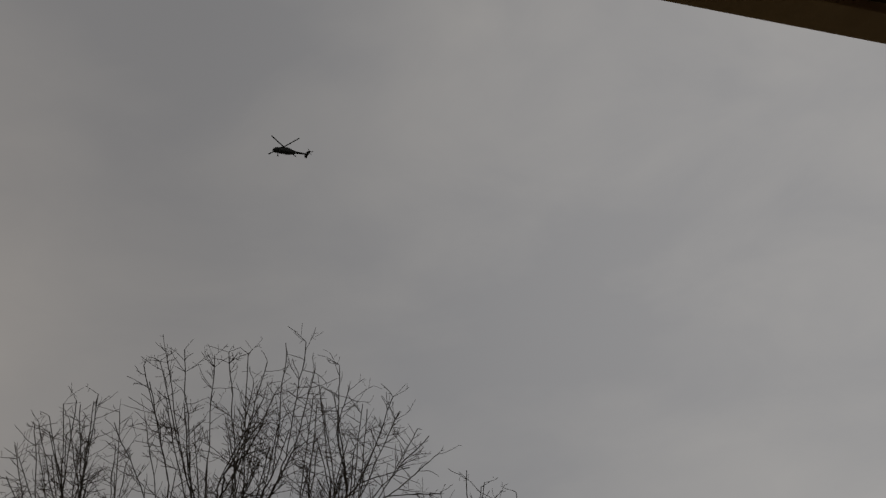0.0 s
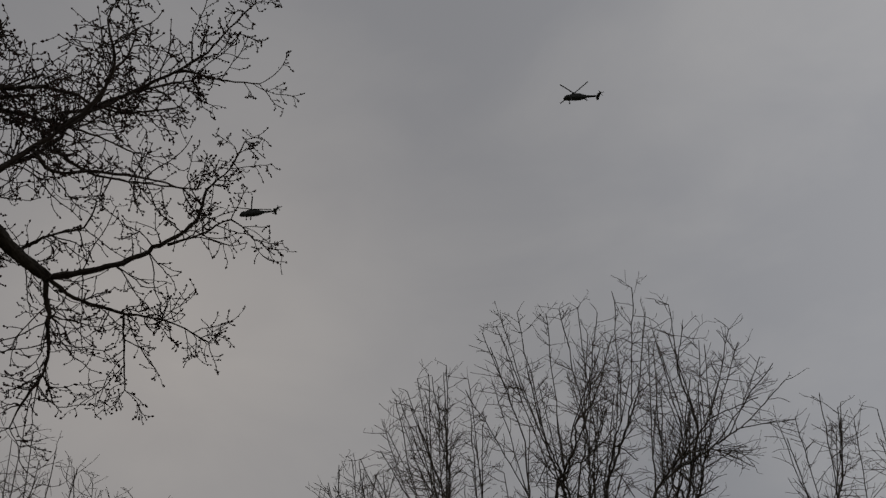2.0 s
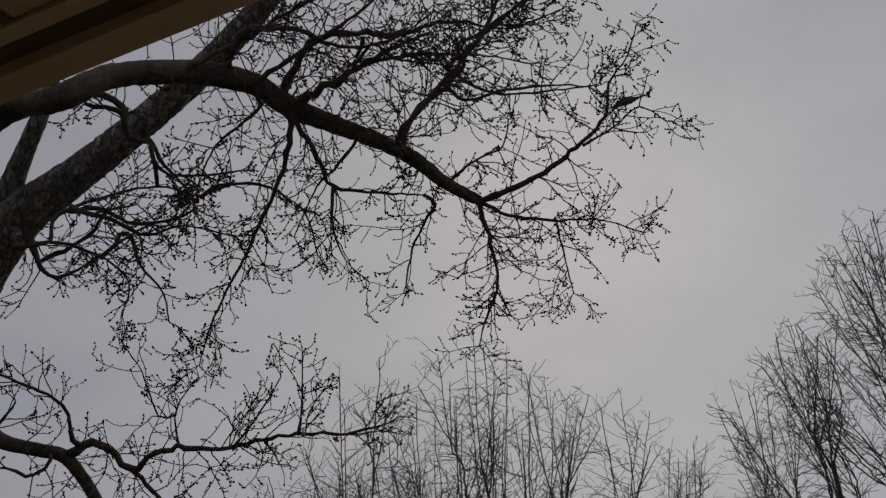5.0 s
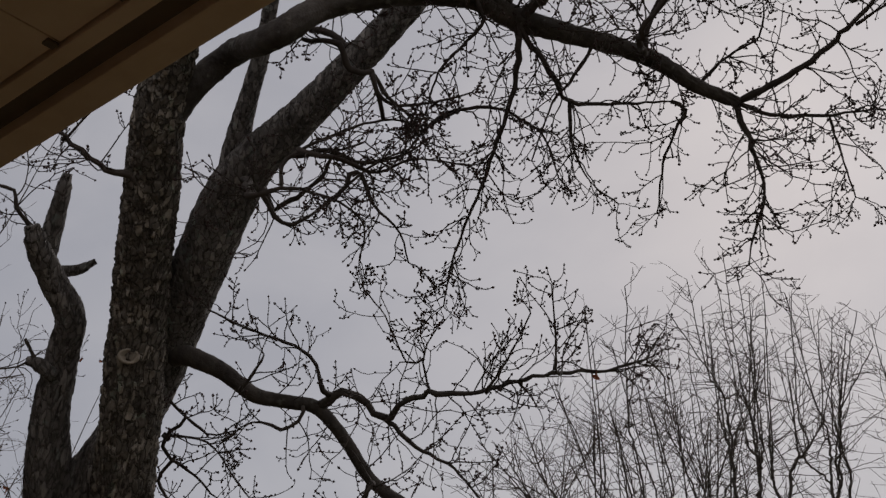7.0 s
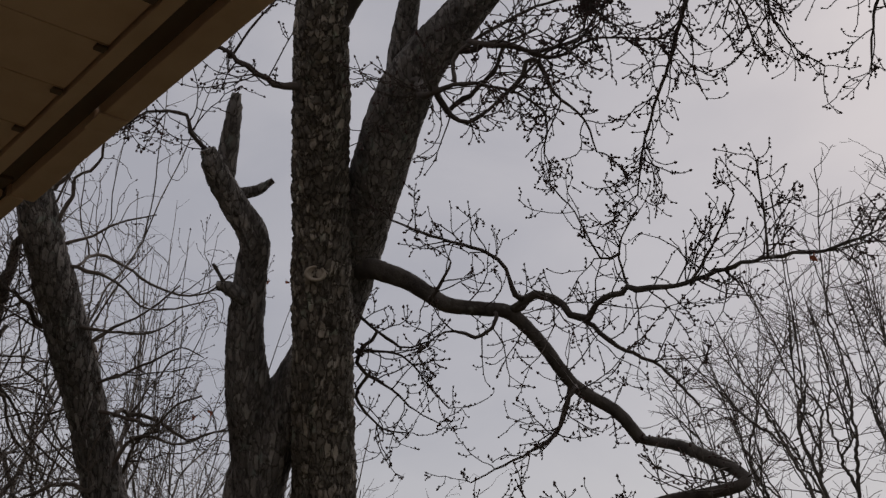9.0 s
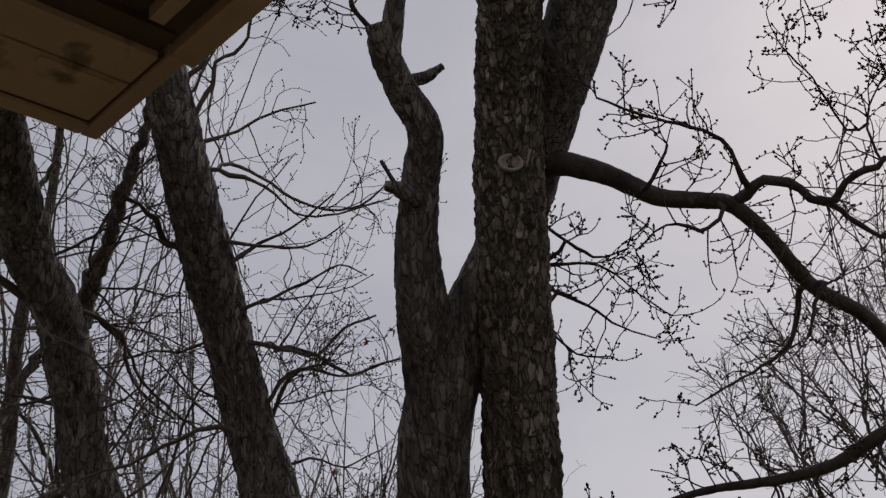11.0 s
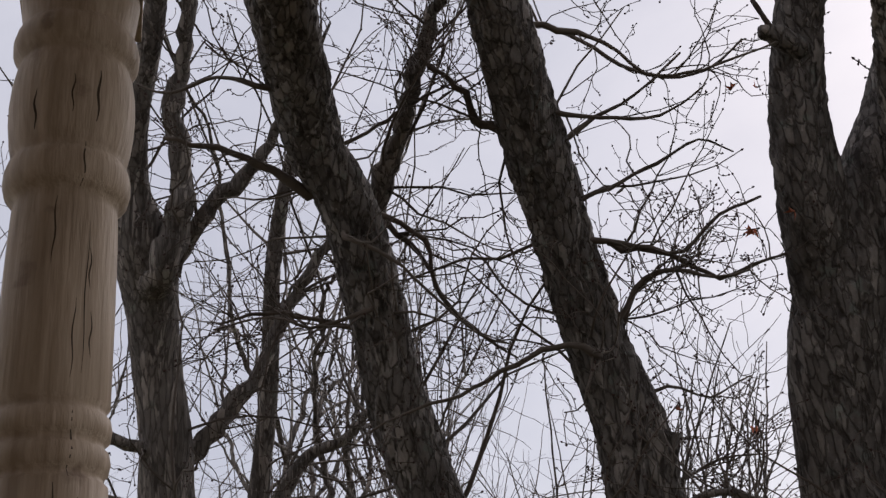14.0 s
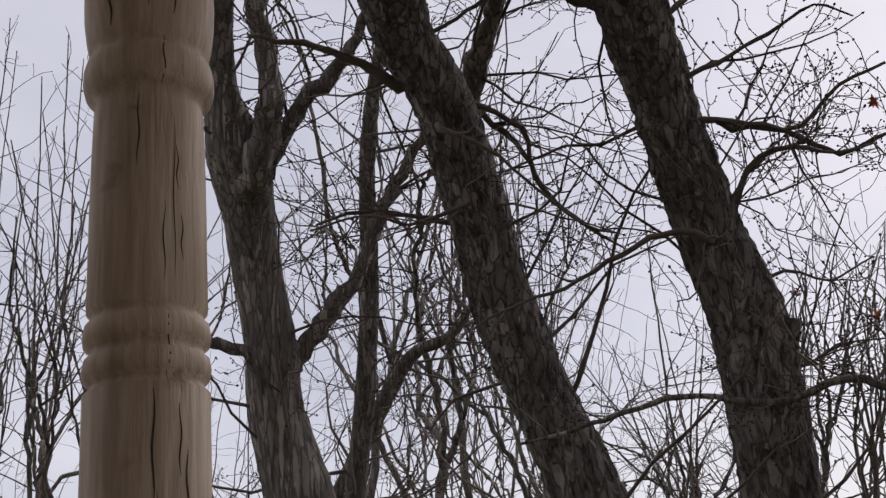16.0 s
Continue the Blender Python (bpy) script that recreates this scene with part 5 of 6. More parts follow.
tree_d = root("slim_tree", (-9.66, -0.73, 0), "slim grey bare tree in the woods", "tree", "trees behind the porch")
tree_d_tw, tree_d_bd = Soup(), Soup()
_, c, r = stem("trunk", [(-9.66, -0.68, -0.15, 0.092), (-9.66, -0.7, 0.51, 0.069), (-9.66, -0.71, 1.17, 0.063), (-9.66, -0.73, 1.83, 0.061), (-9.6, -0.61, 2.64, 0.055), (-9.5, -0.54, 3.12, 0.051), (-9.33, -0.5, 3.65, 0.045), (-9.12, -0.5, 4.18, 0.041), (-8.92, -0.46, 4.55, 0.035), (-8.69, -0.39, 4.89, 0.029), (-8.29, -0.37, 5.4, 0.020), (-7.9, -0.35, 5.8, 0.010), (-7.69, -0.35, 5.97, 0.005)], BARK_GREY, tree_d, relief=0.004, plate=(21.0, 6.5), step=0.014)
twigs(tree_d_tw, tree_d_bd, c, r, 9.5, 1.5, 3, pull=(0, 0, 0.3), start=0.25, thick=0.0032, bud=0.008, spread=1.2, wiggle=0.23)
tree_e = root("slim_tree", (-9.77, -0.8, 0), "slim crooked bare tree in the woods", "tree", "trees behind the porch")
tree_e_tw, tree_e_bd = Soup(), Soup()
_, c, r = stem("trunk", [(-9.77, -0.75, -0.15, 0.081), (-9.77, -0.76, 0.35, 0.066), (-9.77, -0.77, 0.85, 0.059), (-9.77, -0.78, 1.35, 0.056), (-9.77, -0.79, 1.85, 0.055), (-9.77, -0.8, 2.35, 0.054), (-9.7, -0.62, 2.77, 0.048), (-9.59, -0.4, 3.16, 0.040), (-9.53, -0.27, 3.33, 0.032), (-9.47, -0.08, 3.41, 0.024), (-9.35, 0.1, 3.64, 0.012)], BARK_GREY, tree_e, relief=0.004, plate=(21.0, 6.5), step=0.014)
twigs(tree_e_tw, tree_e_bd, c, r, 9.5, 1.5, 3, pull=(0, 0, 0.3), start=0.25, thick=0.0032, bud=0.008, spread=1.2, wiggle=0.23)
tree_a_tw.link("crown", TWIG_PALE, tree_a, "tangled fine twigs")
tree_a_bd.link("bud_layer", BUD, tree_a, smooth=False)
tree_b_tw.link("crown", TWIG_PALE, tree_b, "tangled fine twigs")
tree_b_bd.link("bud_layer", BUD, tree_b, smooth=False)
tree_c_tw.link("crown", TWIG_PALE, tree_c, "tangled fine twigs")
tree_c_bd.link("bud_layer", BUD, tree_c, smooth=False)
tree_d_tw.link("crown", TWIG_PALE, tree_d, "tangled fine twigs")
tree_d_bd.link("bud_layer", BUD, tree_d, smooth=False)
tree_e_tw.link("crown", TWIG_PALE, tree_e, "tangled fine twigs")
tree_e_bd.link("bud_layer", BUD, tree_e, smooth=False)

# ---- far trees ----
def fan_tree(name, fork, tips, label, bark, fine, group, limb_r, levels, density, reach, thick, jitter=0.06, rise=0.45, wiggle=0.16, spread=0.8, fill=3.0, low=0.6, arms=1):
    """A bare tree: a trunk that divides again and again until each stem reaches its tip, and twigs on every stem."""
    fork, tips = np.array(fork), [np.array(e) for e in tips]
    given = list(tips)
    for _ in range(int(fill * len(given))):
        i, j = rng.choice(len(given), 2, replace=False)
        f = rng.uniform(0.1, 0.9)
        mid = given[i] * f + given[j] * (1 - f)
        depth = unit(np.array((mid[0], mid[1], 0)))
        tips.append(fork + (mid - fork) * rng.uniform(low, 1.0) + depth * rng.normal(0, 0.07) * np.linalg.norm(mid - fork))
    foot = np.array((fork[0] + rng.uniform(-0.3, 0.3), fork[1] + rng.uniform(-0.3, 0.3), -0.1))
    t = root(name, (foot[0], foot[1], 0), label, "tree", group)
    fork[2] = max(fork[2], 1.0)
    girth = limb_r * math.sqrt(len(tips)) * 1.15
    limb("trunk", [(*foot, girth * 1.35), (*(foot * 0.6 + fork * 0.4 + rng.normal(0, 0.05, 3)), girth * 1.1), (*fork, girth)], bark, t, step=0.3, sides=12, knots=0.03)
    across = unit(np.array((fork[1], -fork[0], 0)))
    so = Soup()

    def divide(at, way, ends, r_in):
        mean = np.mean(ends, axis=0)
        span = np.linalg.norm(mean - at)
        if len(ends) == 1:
            stop, r_out = ends[0], thick
        else:
            stop, r_out = at + (mean - at) * (rng.uniform(0.30, 0.46) if arms > 1 and r_in > 0.45 * girth else rng.uniform(0.20, 0.38)) + rng.normal(0, jitter, 3) * span, limb_r * math.sqrt(len(ends)) * 0.8
        n = 7
        path = []
        for i in range(n):
            f = i / (n - 1)
            bow = way * span * 0.10 * f * (1 - f) * (1 - f) * 2
            path.append((*(at + (stop - at) * f + bow + rng.normal(0, 0.005, 3) * span * (0 < f < 1)), r_in + (r_out - r_in) * f))
        _, c, r = limb("limb", path, bark, t, step=max(span / 14, 0.08), sides=6, knots=0.05)
        twigs(so, None, c, r, density, reach, levels, pull=(0, 0, rise), spread=spread, wiggle=wiggle, thick=thick, bud=0, start=0.15, ratio=0.55, grow_dir=(0, 0, rise * 0.8))
        if len(ends) > 1:
            order = sorted(ends, key=lambda e: (e - stop) @ across)
            cut = len(order) // 2
            onward = unit(stop - at)
            divide(stop, onward, order[:cut], r_out * math.sqrt(cut / len(order)) * 1.1)
            divide(stop, onward, order[cut:], r_out * math.sqrt(1 - cut / len(order)) * 1.1)

    order = sorted(tips, key=lambda e: (e - fork) @ across / (e[2] - fork[2] + 1))
    height = np.mean([e[2] for e in tips]) - fork[2]
    for i in range(arms):
        ends = order[i * len(order) // arms:(i + 1) * len(order) // arms]
        drop = (0.10 * rng.uniform(0, 1) * min(height, fork[2]) if arms > 1 else 0.0)
        divide(fork + (foot - fork) / max(fork[2], 1.0) * drop, unit(np.mean(ends, axis=0) - fork), ends, girth * (0.48 if arms > 1 else 1.0))
    so.link("crown", fine, t, "fine bare twigs")
    return t


fan_tree("ash_tree", (-6.6, 26.8, 7.8), [(-7.6, 21.8, 14.9), (-8, 23.4, 15.4), (-8, 24.5, 16.9), (-6.9, 22.6, 15.7), (-6.6, 24.2, 16.4), (-5.7, 22.2, 15.2), (-5.6, 23.7, 16), (-5.9, 25.6, 16.2), (-8.6, 22.9, 14.1), (-8.4, 24.5, 14.9), (-6.8, 22.5, 14.1), (-6.3, 24.3, 14.6), (-6, 25.9, 15.5), (-5, 23.2, 15.4), (-4.8, 24.5, 16.7), (-3.9, 22.5, 15.4), (-4, 24.3, 15.7), (-3.6, 25.8, 16.6), (-3.1, 23.9, 14.8), (-3, 25.6, 15.2), (-3.8, 23.2, 14.1), (-5, 24.7, 14.6), (-5.7, 26.1, 15.3), (-3.3, 24.5, 13.6), (-2.9, 25.7, 15.1), (-2, 23.4, 14.1), (-2, 25.1, 14.6), (-1.7, 26.8, 14.9), (-1.3, 24.7, 13.6), (-1.2, 26.4, 13.9), (-1.8, 24.2, 12.6), (-2.7, 25.4, 13.9), (-1.3, 27.6, 13.3)], "broad bare ash with a wide fan of branches beyond the lawn", BARK_SMOOTH, TWIG_FAR, "far trees", 0.0165, 2, 5.0, 1.10, 0.0110, 0.06, 0.14, 0.11, 0.95, 2.6, 0.42, 7)
fan_tree("ash_tree", (-10.3, 26.6, 8.2), [(-8.9, 22.5, 14.7), (-10.3, 23.8, 15.3), (-9.6, 25.8, 16), (-10.3, 23.1, 14.6), (-10.2, 24.6, 15.7), (-10.2, 22.4, 14), (-9.9, 24.2, 14.8), (-12.1, 25.2, 15.1), (-11, 23.3, 13.7), (-9.5, 25.4, 14.9), (-10.9, 22.6, 12.9), (-9, 25, 14.1)], "tall bare tree with upright fanning branches beyond the lawn", BARK_SMOOTH, TWIG_FAR, "far trees", 0.0165, 2, 5.0, 1.10, 0.0110, 0.06, 0.14, 0.11, 0.95, 2.2, 0.42, 4)
fan_tree("ash_tree", (-1.9, 29.6, 7.9), [(-0.5, 26.1, 13.2), (-1.3, 27.9, 13.5), (-0.1, 29.5, 14.3), (0.7, 27.2, 12.9), (0.1, 28.9, 13.5), (1, 26.6, 11.9), (1.2, 28.4, 12.2), (-1.9, 29.5, 14.2), (-1.6, 27.2, 12.7), (0.6, 29.2, 12.8)], "tall bare tree with upright fanning branches beyond the lawn", BARK_SMOOTH, TWIG_FAR, "far trees", 0.0165, 2, 5.0, 1.10, 0.0110, 0.06, 0.14, 0.11, 0.95, 2.2, 0.42, 4)
fan_tree("ash_tree", (-13.1, 25.9, 10.3), [(-12.3, 23, 13), (-12.6, 24.7, 13.8), (-12.8, 26.6, 14.2), (-13.1, 23.8, 12.9)], "tall bare tree with upright fanning branches beyond the lawn", BARK_SMOOTH, TWIG_FAR, "far trees", 0.0165, 2, 5.0, 1.10, 0.0110, 0.06, 0.14, 0.11, 0.95, 2.2, 0.42, 4)
fan_tree("young_maple", (-12.6, 10.2, 3.1), [(-12.6, 7.6, 6.2), (-12.9, 8.5, 6.8), (-13.3, 9.3, 7.6), (-11.6, 8.8, 8), (-12.4, 9.5, 7.9), (-10.8, 8.9, 8), (-11.5, 9.7, 7.9), (-13.3, 9.5, 7.3), (-12.9, 8.2, 5.9), (-13.4, 8.9, 6.4)], "bare brownish tree with a rounded twiggy crown", BARK_SMOOTH, TWIG_FAR, "far trees", 0.0120, 2, 6.4, 0.95, 0.0070, 0.05, 0.20, 0.13, 1.10, 2.8, 0.36, 3)
fan_tree("young_maple", (-11.8, 11.7, 3.8), [(-10.9, 9.7, 7.8), (-11.2, 10.4, 8.6), (-11.3, 11.3, 9.3), (-10.4, 10.6, 8.5), (-10.8, 11.5, 8.7), (-9.7, 10.8, 7.8), (-10.2, 11.8, 7.8), (-11.9, 11.4, 8.4), (-10, 11.7, 7), (-11, 11.4, 8.5)], "bare brownish tree with a rounded twiggy crown", BARK_SMOOTH, TWIG_FAR, "far trees", 0.0120, 2, 6.4, 0.95, 0.0070, 0.05, 0.20, 0.13, 1.10, 2.8, 0.36, 3)
fan_tree("young_maple", (-13.2, 11.8, 3.1), [(-12.2, 9.7, 7.8), (-12.8, 10.7, 7.9), (-13.1, 11.6, 8.7), (-11.9, 10.9, 7.8), (-12.3, 11.9, 8.2), (-11.2, 11.2, 7.3), (-13.4, 10.3, 7.3), (-12.4, 12.8, 7.7), (-12.5, 10.5, 7.2)], "bare brownish tree with a rounded twiggy crown", BARK_SMOOTH, TWIG_FAR, "far trees", 0.0120, 2, 6.4, 0.95, 0.0070, 0.05, 0.20, 0.13, 1.10, 2.8, 0.36, 3)
fan_tree("young_maple", (-14.4, 10.4, 3.1), [(-13.9, 8.2, 6.2), (-14.5, 9, 6.7), (-15.1, 9.8, 7.1), (-13.6, 9.3, 6.8), (-14.1, 10.2, 7.3), (-14, 8.3, 5.7), (-13.6, 10.3, 6.8)], "bare brownish tree with a rounded twiggy crown", BARK_SMOOTH, TWIG_FAR, "far trees", 0.0120, 2, 6.4, 0.95, 0.0070, 0.05, 0.20, 0.13, 1.10, 2.8, 0.36, 3)
fan_tree("ash_tree", (-9.5, 26.7, 6), [(-7.2, 23.4, 12.9), (-7.6, 25.4, 12.5), (-7.9, 27.4, 12.2), (-8.3, 24.3, 12.3), (-8.7, 26.5, 11.3), (-8.7, 23.7, 10.8), (-6.7, 25.7, 12.5)], "tall bare tree with upright fanning branches beyond the lawn", BARK_SMOOTH, TWIG_FAR, "far trees", 0.0165, 2, 5.0, 1.10, 0.0110, 0.06, 0.14, 0.11, 0.95, 2.2, 0.42, 4)
fan_tree("ash_tree", (-15.3, 25.7, 5.7), [(-14.1, 22.6, 11.4), (-14.5, 24.2, 12.3), (-14.9, 25.9, 13.1), (-13.4, 23.9, 11.9), (-13.9, 25.7, 12.2), (-14.1, 22.9, 10.7), (-13.5, 25.3, 11.2)], "tall bare tree with upright fanning branches beyond the lawn", BARK_SMOOTH, TWIG_FAR, "far trees", 0.0165, 2, 5.0, 1.10, 0.0110, 0.06, 0.14, 0.11, 0.95, 2.2, 0.42, 4)
fan_tree("ash_tree", (-9.9, 26.5, 6.2), [(-12.2, 21.8, 11.7), (-12.6, 23.3, 12.6), (-12.6, 24.8, 13.9), (-10.4, 22.6, 14), (-11, 24.3, 14.3), (-9.2, 22, 14.3), (-9.4, 23.5, 15.1), (-13.4, 25.1, 12.2), (-11.3, 23, 12.5), (-13.4, 24.6, 11)], "tall bare tree with upright fanning branches beyond the lawn", BARK_SMOOTH, TWIG_FAR, "far trees", 0.0165, 2, 5.0, 1.10, 0.0110, 0.06, 0.14, 0.11, 0.95, 2.2, 0.42, 4)
fan_tree("ash_tree", (-13, 26.3, 6.3), [(-12.4, 22.6, 12.4), (-12.5, 24.1, 13.6), (-13, 25.8, 14.1), (-11.6, 23.8, 12.9), (-11.7, 25.4, 14), (-13.1, 22.5, 11.6), (-14.7, 23.6, 12), (-13.8, 25.8, 13.3)], "tall bare tree with upright fanning branches beyond the lawn", BARK_SMOOTH, TWIG_FAR, "far trees", 0.0165, 2, 5.0, 1.10, 0.0110, 0.06, 0.14, 0.11, 0.95, 2.2, 0.42, 4)
fan_tree("woodland_tree", (-10.7, -2.3, 2.3), [(-9.6, -2.3, 4.6), (-9.8, -2.2, 5.1), (-10, -2.1, 5.5), (-9.8, -2.5, 4.5), (-10.3, -2, 4.7), (-9.8, -2.3, 4.1)], "thin bare tree in the tangled woods", BARK_GREY, TWIG_PALE, "woodland trees", 0.0085, 3, 2.4, 0.9, 0.0036, 0.05, 0.2, 0.13, 1.1, 1.6, 0.5, 3)
fan_tree("woodland_tree", (-11.7, -2.2, 2.4), [(-10.4, -2.3, 5.2), (-10.6, -2.1, 5.7), (-11.1, -2, 5.8), (-11, -2.4, 4.3), (-11.3, -2.1, 4.8), (-10.9, -2.2, 4)], "thin bare tree in the tangled woods", BARK_GREY, TWIG_PALE, "woodland trees", 0.0085, 3, 2.4, 0.9, 0.0036, 0.05, 0.2, 0.13, 1.1, 1.6, 0.5, 3)
fan_tree("woodland_tree", (-12.1, -2.9, 2.4), [(-10.6, -2.8, 5.5), (-11, -2.6, 6), (-11.9, -2.6, 5.3), (-11.4, -2.8, 4.5), (-11.9, -2.4, 4.8)], "thin bare tree in the tangled woods", BARK_GREY, TWIG_PALE, "woodland trees", 0.0085, 3, 2.4, 0.9, 0.0036, 0.05, 0.2, 0.13, 1.1, 1.6, 0.5, 3)
fan_tree("woodland_tree", (-9.7, 1.8, 2.2), [(-9.2, 1.4, 3.6), (-9.3, 1.8, 3.9), (-9.6, 2.1, 3.9), (-9, 2, 3.9), (-9.3, 2.3, 3.7)], "thin bare tree in the tangled woods", BARK_GREY, TWIG_PALE, "woodland trees", 0.0085, 3, 4.2, 0.9, 0.0036, 0.05, 0.2, 0.13, 1.1, 1.6, 0.5, 3)
fan_tree("woodland_tree", (-10.2, 2.4, 2.2), [(-9.6, 2.2, 3.7), (-9.8, 2.5, 3.9), (-10, 2.9, 4.2), (-9.6, 2.7, 3.6)], "thin bare tree in the tangled woods", BARK_GREY, TWIG_PALE, "woodland trees", 0.0085, 3, 4.2, 0.9, 0.0036, 0.05, 0.2, 0.13, 1.1, 1.6, 0.5, 3)
fan_tree("woodland_tree", (-10.5, 1.9, 2.3), [(-9.9, 1.7, 3.7), (-10.2, 2, 3.7), (-10.4, 2.4, 3.9), (-9.9, 2.2, 3.5)], "thin bare tree in the tangled woods", BARK_GREY, TWIG_PALE, "woodland trees", 0.0085, 3, 4.2, 0.9, 0.0036, 0.05, 0.2, 0.13, 1.1, 1.6, 0.5, 3)
fan_tree("young_maple", (-11.9, 13.3, 5.1), [(-10.6, 11.7, 8.4), (-11.1, 12.7, 8.6), (-11.5, 13.7, 8.7), (-10.3, 12.8, 8.2), (-11.9, 12.7, 8.5), (-10, 12.6, 7.5)], "bare brownish tree with a rounded twiggy crown", BARK_SMOOTH, TWIG_FAR, "far trees", 0.0120, 2, 6.4, 0.95, 0.0070, 0.05, 0.20, 0.13, 1.10, 2.8, 0.36, 3)
fan_tree("young_maple", (-11.7, 14.8, 5.2), [(-10.4, 13.2, 8.1), (-10.8, 14.3, 8.6), (-11.1, 15.5, 8.8), (-10.4, 14.1, 7.9), (-10.8, 15.3, 8), (-10.5, 13.4, 7.5)], "bare brownish tree with a rounded twiggy crown", BARK_SMOOTH, TWIG_FAR, "far trees", 0.0120, 2, 6.4, 0.95, 0.0070, 0.05, 0.20, 0.13, 1.10, 2.8, 0.36, 3)
fan_tree("young_maple", (-12.7, 17.7, 5.7), [(-11.3, 16.2, 8.3), (-11.6, 17.5, 8.8), (-12.3, 18.7, 8.8), (-11.6, 16.9, 8)], "bare brownish tree with a rounded twiggy crown", BARK_SMOOTH, TWIG_FAR, "far trees", 0.0120, 2, 6.4, 0.95, 0.0070, 0.05, 0.20, 0.13, 1.10, 2.8, 0.36, 3)

# the tangled woods beyond the porch end: slim bare trees, lower where the sky shows
placed = 0
while placed < 40:
    far, turn = rng.uniform(6.0, 17.0), radians(rng.uniform(54, 80) if rng.random() < 0.72 else rng.uniform(80, 106))
    spot = np.array((-4.3 - far * math.sin(turn), -1.1 + far * math.cos(turn)))
    if spot[1] - 0.39 > 0.20 * (-spot[0] - 0.75) or spot[0] > -8.6:
        continue
    open_sky = math.degrees(math.atan2(-2.64 - spot[0], spot[1] + 0.575)) < 79
    tall = rng.uniform(3.6, 4.6) if open_sky else rng.uniform(5.5, 9.5)
    wide = tall * rng.uniform(0.14, 0.24)
    ends = [(spot[0] + rng.normal(0, wide), spot[1] + rng.normal(0, wide), tall * rng.uniform(0.6, 1.0)) for _ in range(5)]
    fan_tree("woodland_tree", (spot[0], spot[1], tall * rng.uniform(0.12, 0.35)), ends, "thin bare tree in the tangled woods", BARK_GREY, TWIG_PALE, "woodland trees",
             0.0090, 3, 3.8 if open_sky else 1.9, 1.0, 0.0034, 0.07, 0.04, 0.19, 1.35, 1.6)
    placed += 1

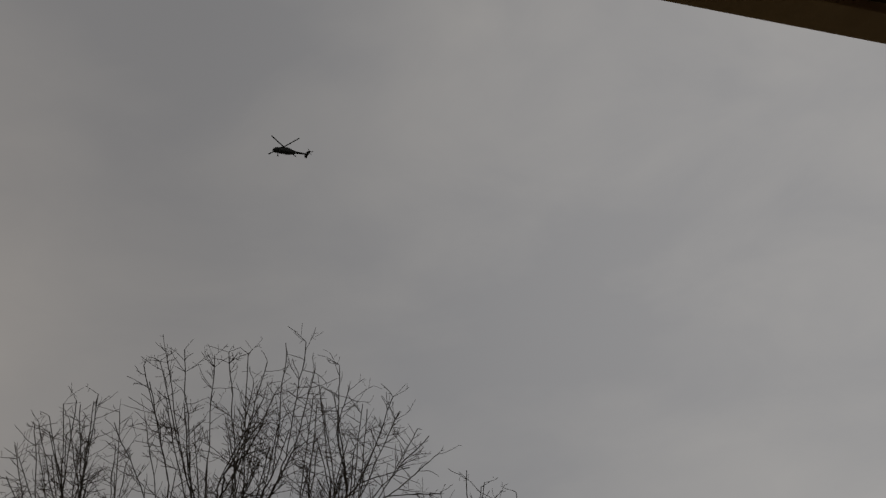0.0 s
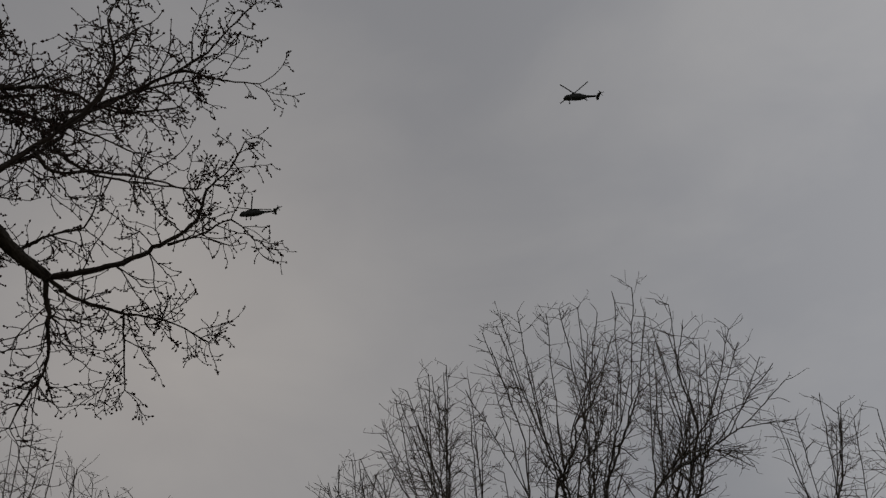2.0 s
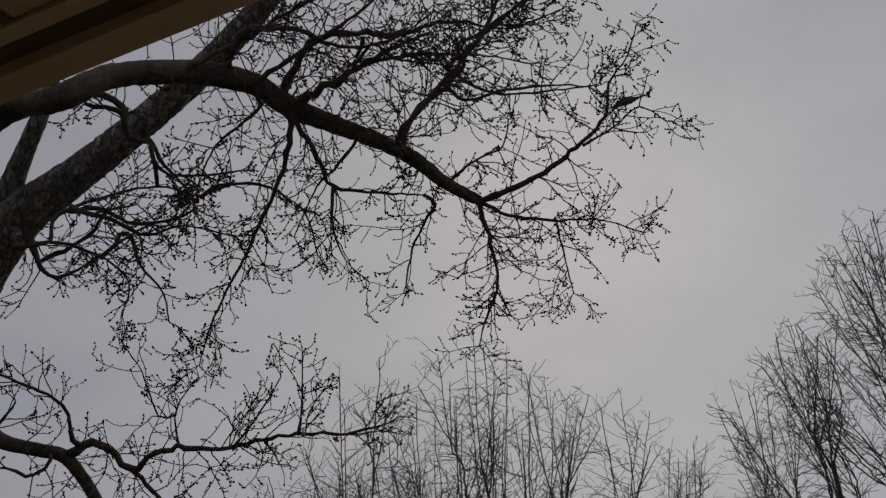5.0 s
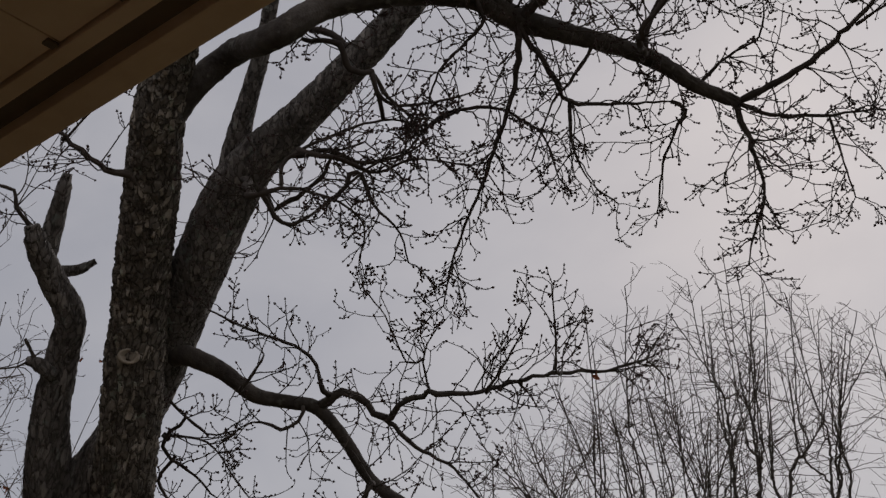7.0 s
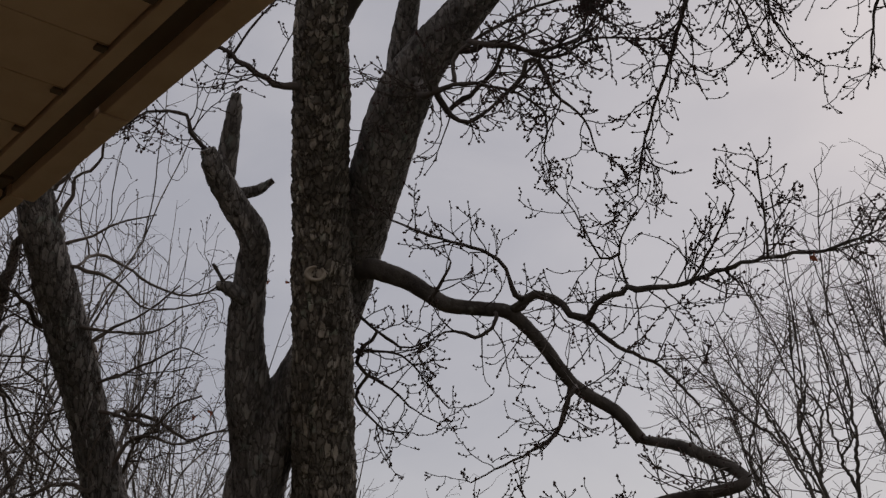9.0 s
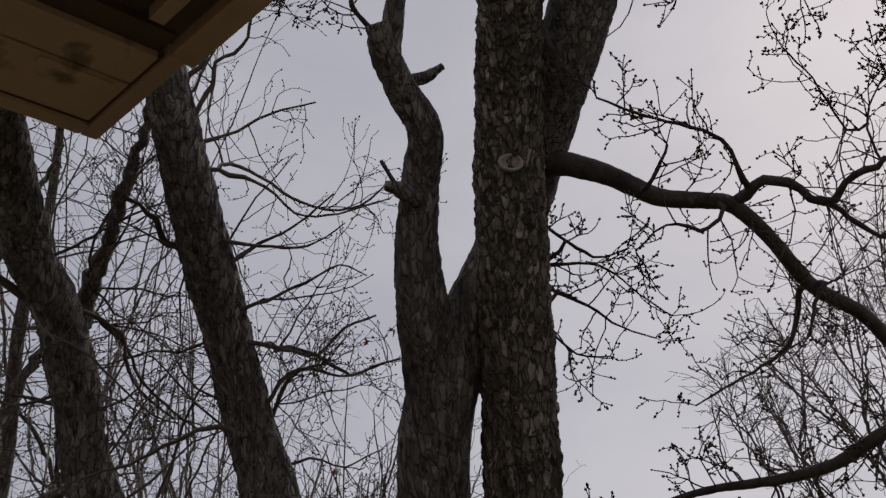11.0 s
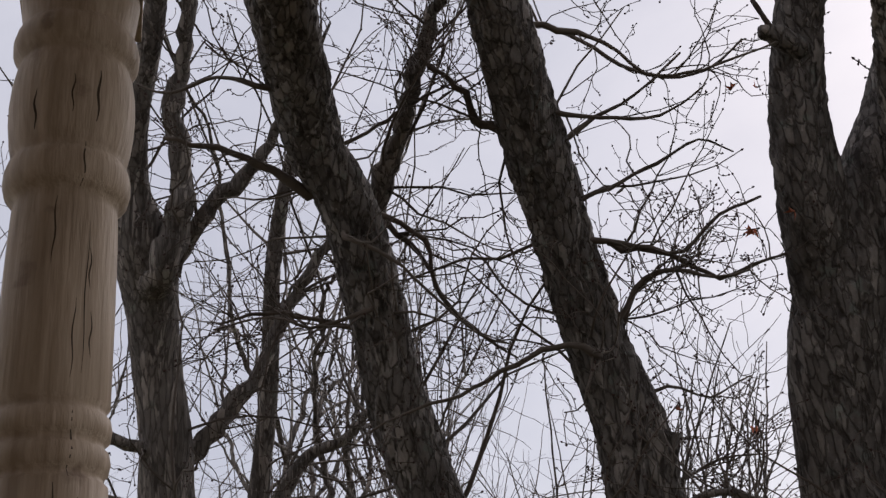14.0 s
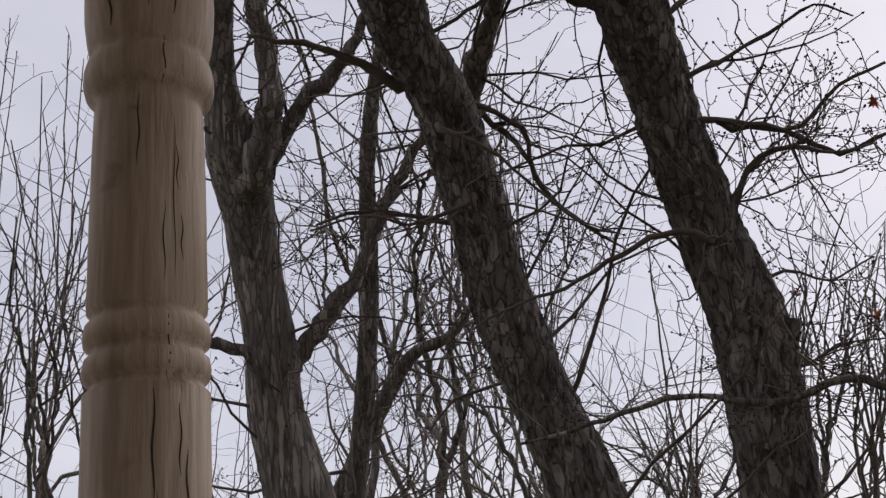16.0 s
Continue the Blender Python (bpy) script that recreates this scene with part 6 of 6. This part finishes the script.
# ---- two helicopters in the air ----
def helicopter(place, heading, rotor_turn):
    h = root("helicopter", place, "dark olive transport helicopter flying level under grey cloud", "helicopter", "helicopters in formation")
    m = Matrix.Translation(place) @ pose(0, 0, 0, 0, 0, heading)

    def loft(name, sections, mat, parent, label=""):
        b = bmesh.new()
        rings = []
        for x, y, z, wide, high in sections:
            rings.append([b.verts.new((x, y + wide * math.copysign(abs(math.cos(a)) ** 0.7, math.cos(a)), z + high * math.copysign(abs(math.sin(a)) ** 0.7, math.sin(a)))) for a in (2 * math.pi * i / 16 for i in range(16))])
        for p, q in zip(rings, rings[1:]):
            for i in range(16):
                b.faces.new((p[i], p[(i + 1) % 16], q[(i + 1) % 16], q[i]))
        b.faces.new(rings[0][::-1])
        b.faces.new(rings[-1])
        b.transform(m)
        return part(name, b, mat, parent, label, smooth=True)

    body = loft("fuselage", [(5.2, 0, -0.5, 0.25, 0.25), (4.7, 0, -0.35, 0.8, 0.65), (3.6, 0, -0.05, 1.1, 1.0), (2.2, 0, 0.05, 1.2, 1.15), (-1.6, 0, 0.05, 1.2, 1.15), (-3.2, 0, 0.2, 0.95, 0.9), (-4.6, 0, 0.35, 0.55, 0.55)], HELI, h)
    loft("windscreen", [(4.72, 0, 0.05, 0.72, 0.36), (3.9, 0, 0.45, 0.98, 0.45), (3.3, 0, 0.62, 1.0, 0.4)], HELI_GLASS, body, "dark cockpit glass")
    loft("tail_boom", [(-4.5, 0, 0.35, 0.5, 0.5), (-7.0, 0, 0.42, 0.38, 0.38), (-9.6, 0, 0.5, 0.26, 0.3)], HELI, h)
    loft("engine_housing", [(2.4, 0, 1.2, 0.5, 0.25), (1.2, 0, 1.35, 1.0, 0.5), (-1.6, 0, 1.3, 0.95, 0.45), (-3.4, 0, 1.0, 0.4, 0.25)], HELI, h)
    fin = bmesh.new()
    prof = [(-9.0, 0.3), (-10.0, 0.2), (-11.2, 2.6), (-10.3, 2.7)]
    a, c = [fin.verts.new((x, -0.1, z)) for x, z in prof], [fin.verts.new((x, 0.1, z)) for x, z in prof]
    fin.faces.new(a), fin.faces.new(c[::-1])
    for i in range(4):
        fin.faces.new((a[i], c[i], c[(i + 1) % 4], a[(i + 1) % 4]))
    bmesh.ops.recalc_face_normals(fin, faces=fin.faces[:])
    fin.transform(m)
    part("tail_fin", fin, HELI, h)
    part("stabilator", box((-9.9, -2.1, 0.18), (-8.9, 2.1, 0.30), 0.04, m), HELI, h)
    part("rotor_mast", lathe_at(m @ Matrix.Translation((0.4, 0, 1.6)), [(0.22, 0.0), (0.2, 0.6), (0.45, 0.62), (0.45, 0.82), (0.1, 0.9)]), HELI, h)
    for i in range(4):
        blade = box((0.5, -0.26, 2.32), (8.1, 0.26, 2.40), 0.02)
        for v in blade.verts:
            v.co.z += 0.006 * v.co.x ** 2
        blade.transform(m @ Matrix.Translation((0.4, 0, 0)) @ pose(0, 0, 0, 0, 0, rotor_turn + 90 * i))
        part("rotor_blade", blade, HELI, h)
    for i in range(4):
        blade = box((0.1, -0.14, -0.03), (1.65, 0.14, 0.03), 0.01)
        blade.transform(m @ Matrix.Translation((-10.75, -0.32, 2.35)) @ pose(0, 0, 0, 90, 20 + 90 * i, 0))
        part("tail_rotor_blade", blade, HELI, h)
    for x, y in ((2.6, -1.45), (2.6, 1.45), (-8.6, 0.0)):
        wheel = part("wheel", lathe_at(m @ Matrix.Translation((x, y, -1.75 if x > 0 else -0.55)) @ pose(0, 0, 0, 90, 0, 0), [(0.15, -0.14), (0.33, -0.12), (0.33, 0.12), (0.15, 0.14)]), HELI, h)
        part("gear_strut", box((x - 0.12, y - 0.1 if y >= 0 else y + 0.02, -1.7 if x > 0 else -0.5), (x + 0.12, y - 0.02 if y >= 0 else y + 0.1, -0.5 if x > 0 else 0.4), 0.02, m), HELI, wheel)
    return h


def lathe_at(m, prof):
    b = lathe(prof, 16)
    b.transform(m)
    return b


helicopter((-66, 330, 301), 206, 38)
helicopter((-201, 299, 271), 203, 12)
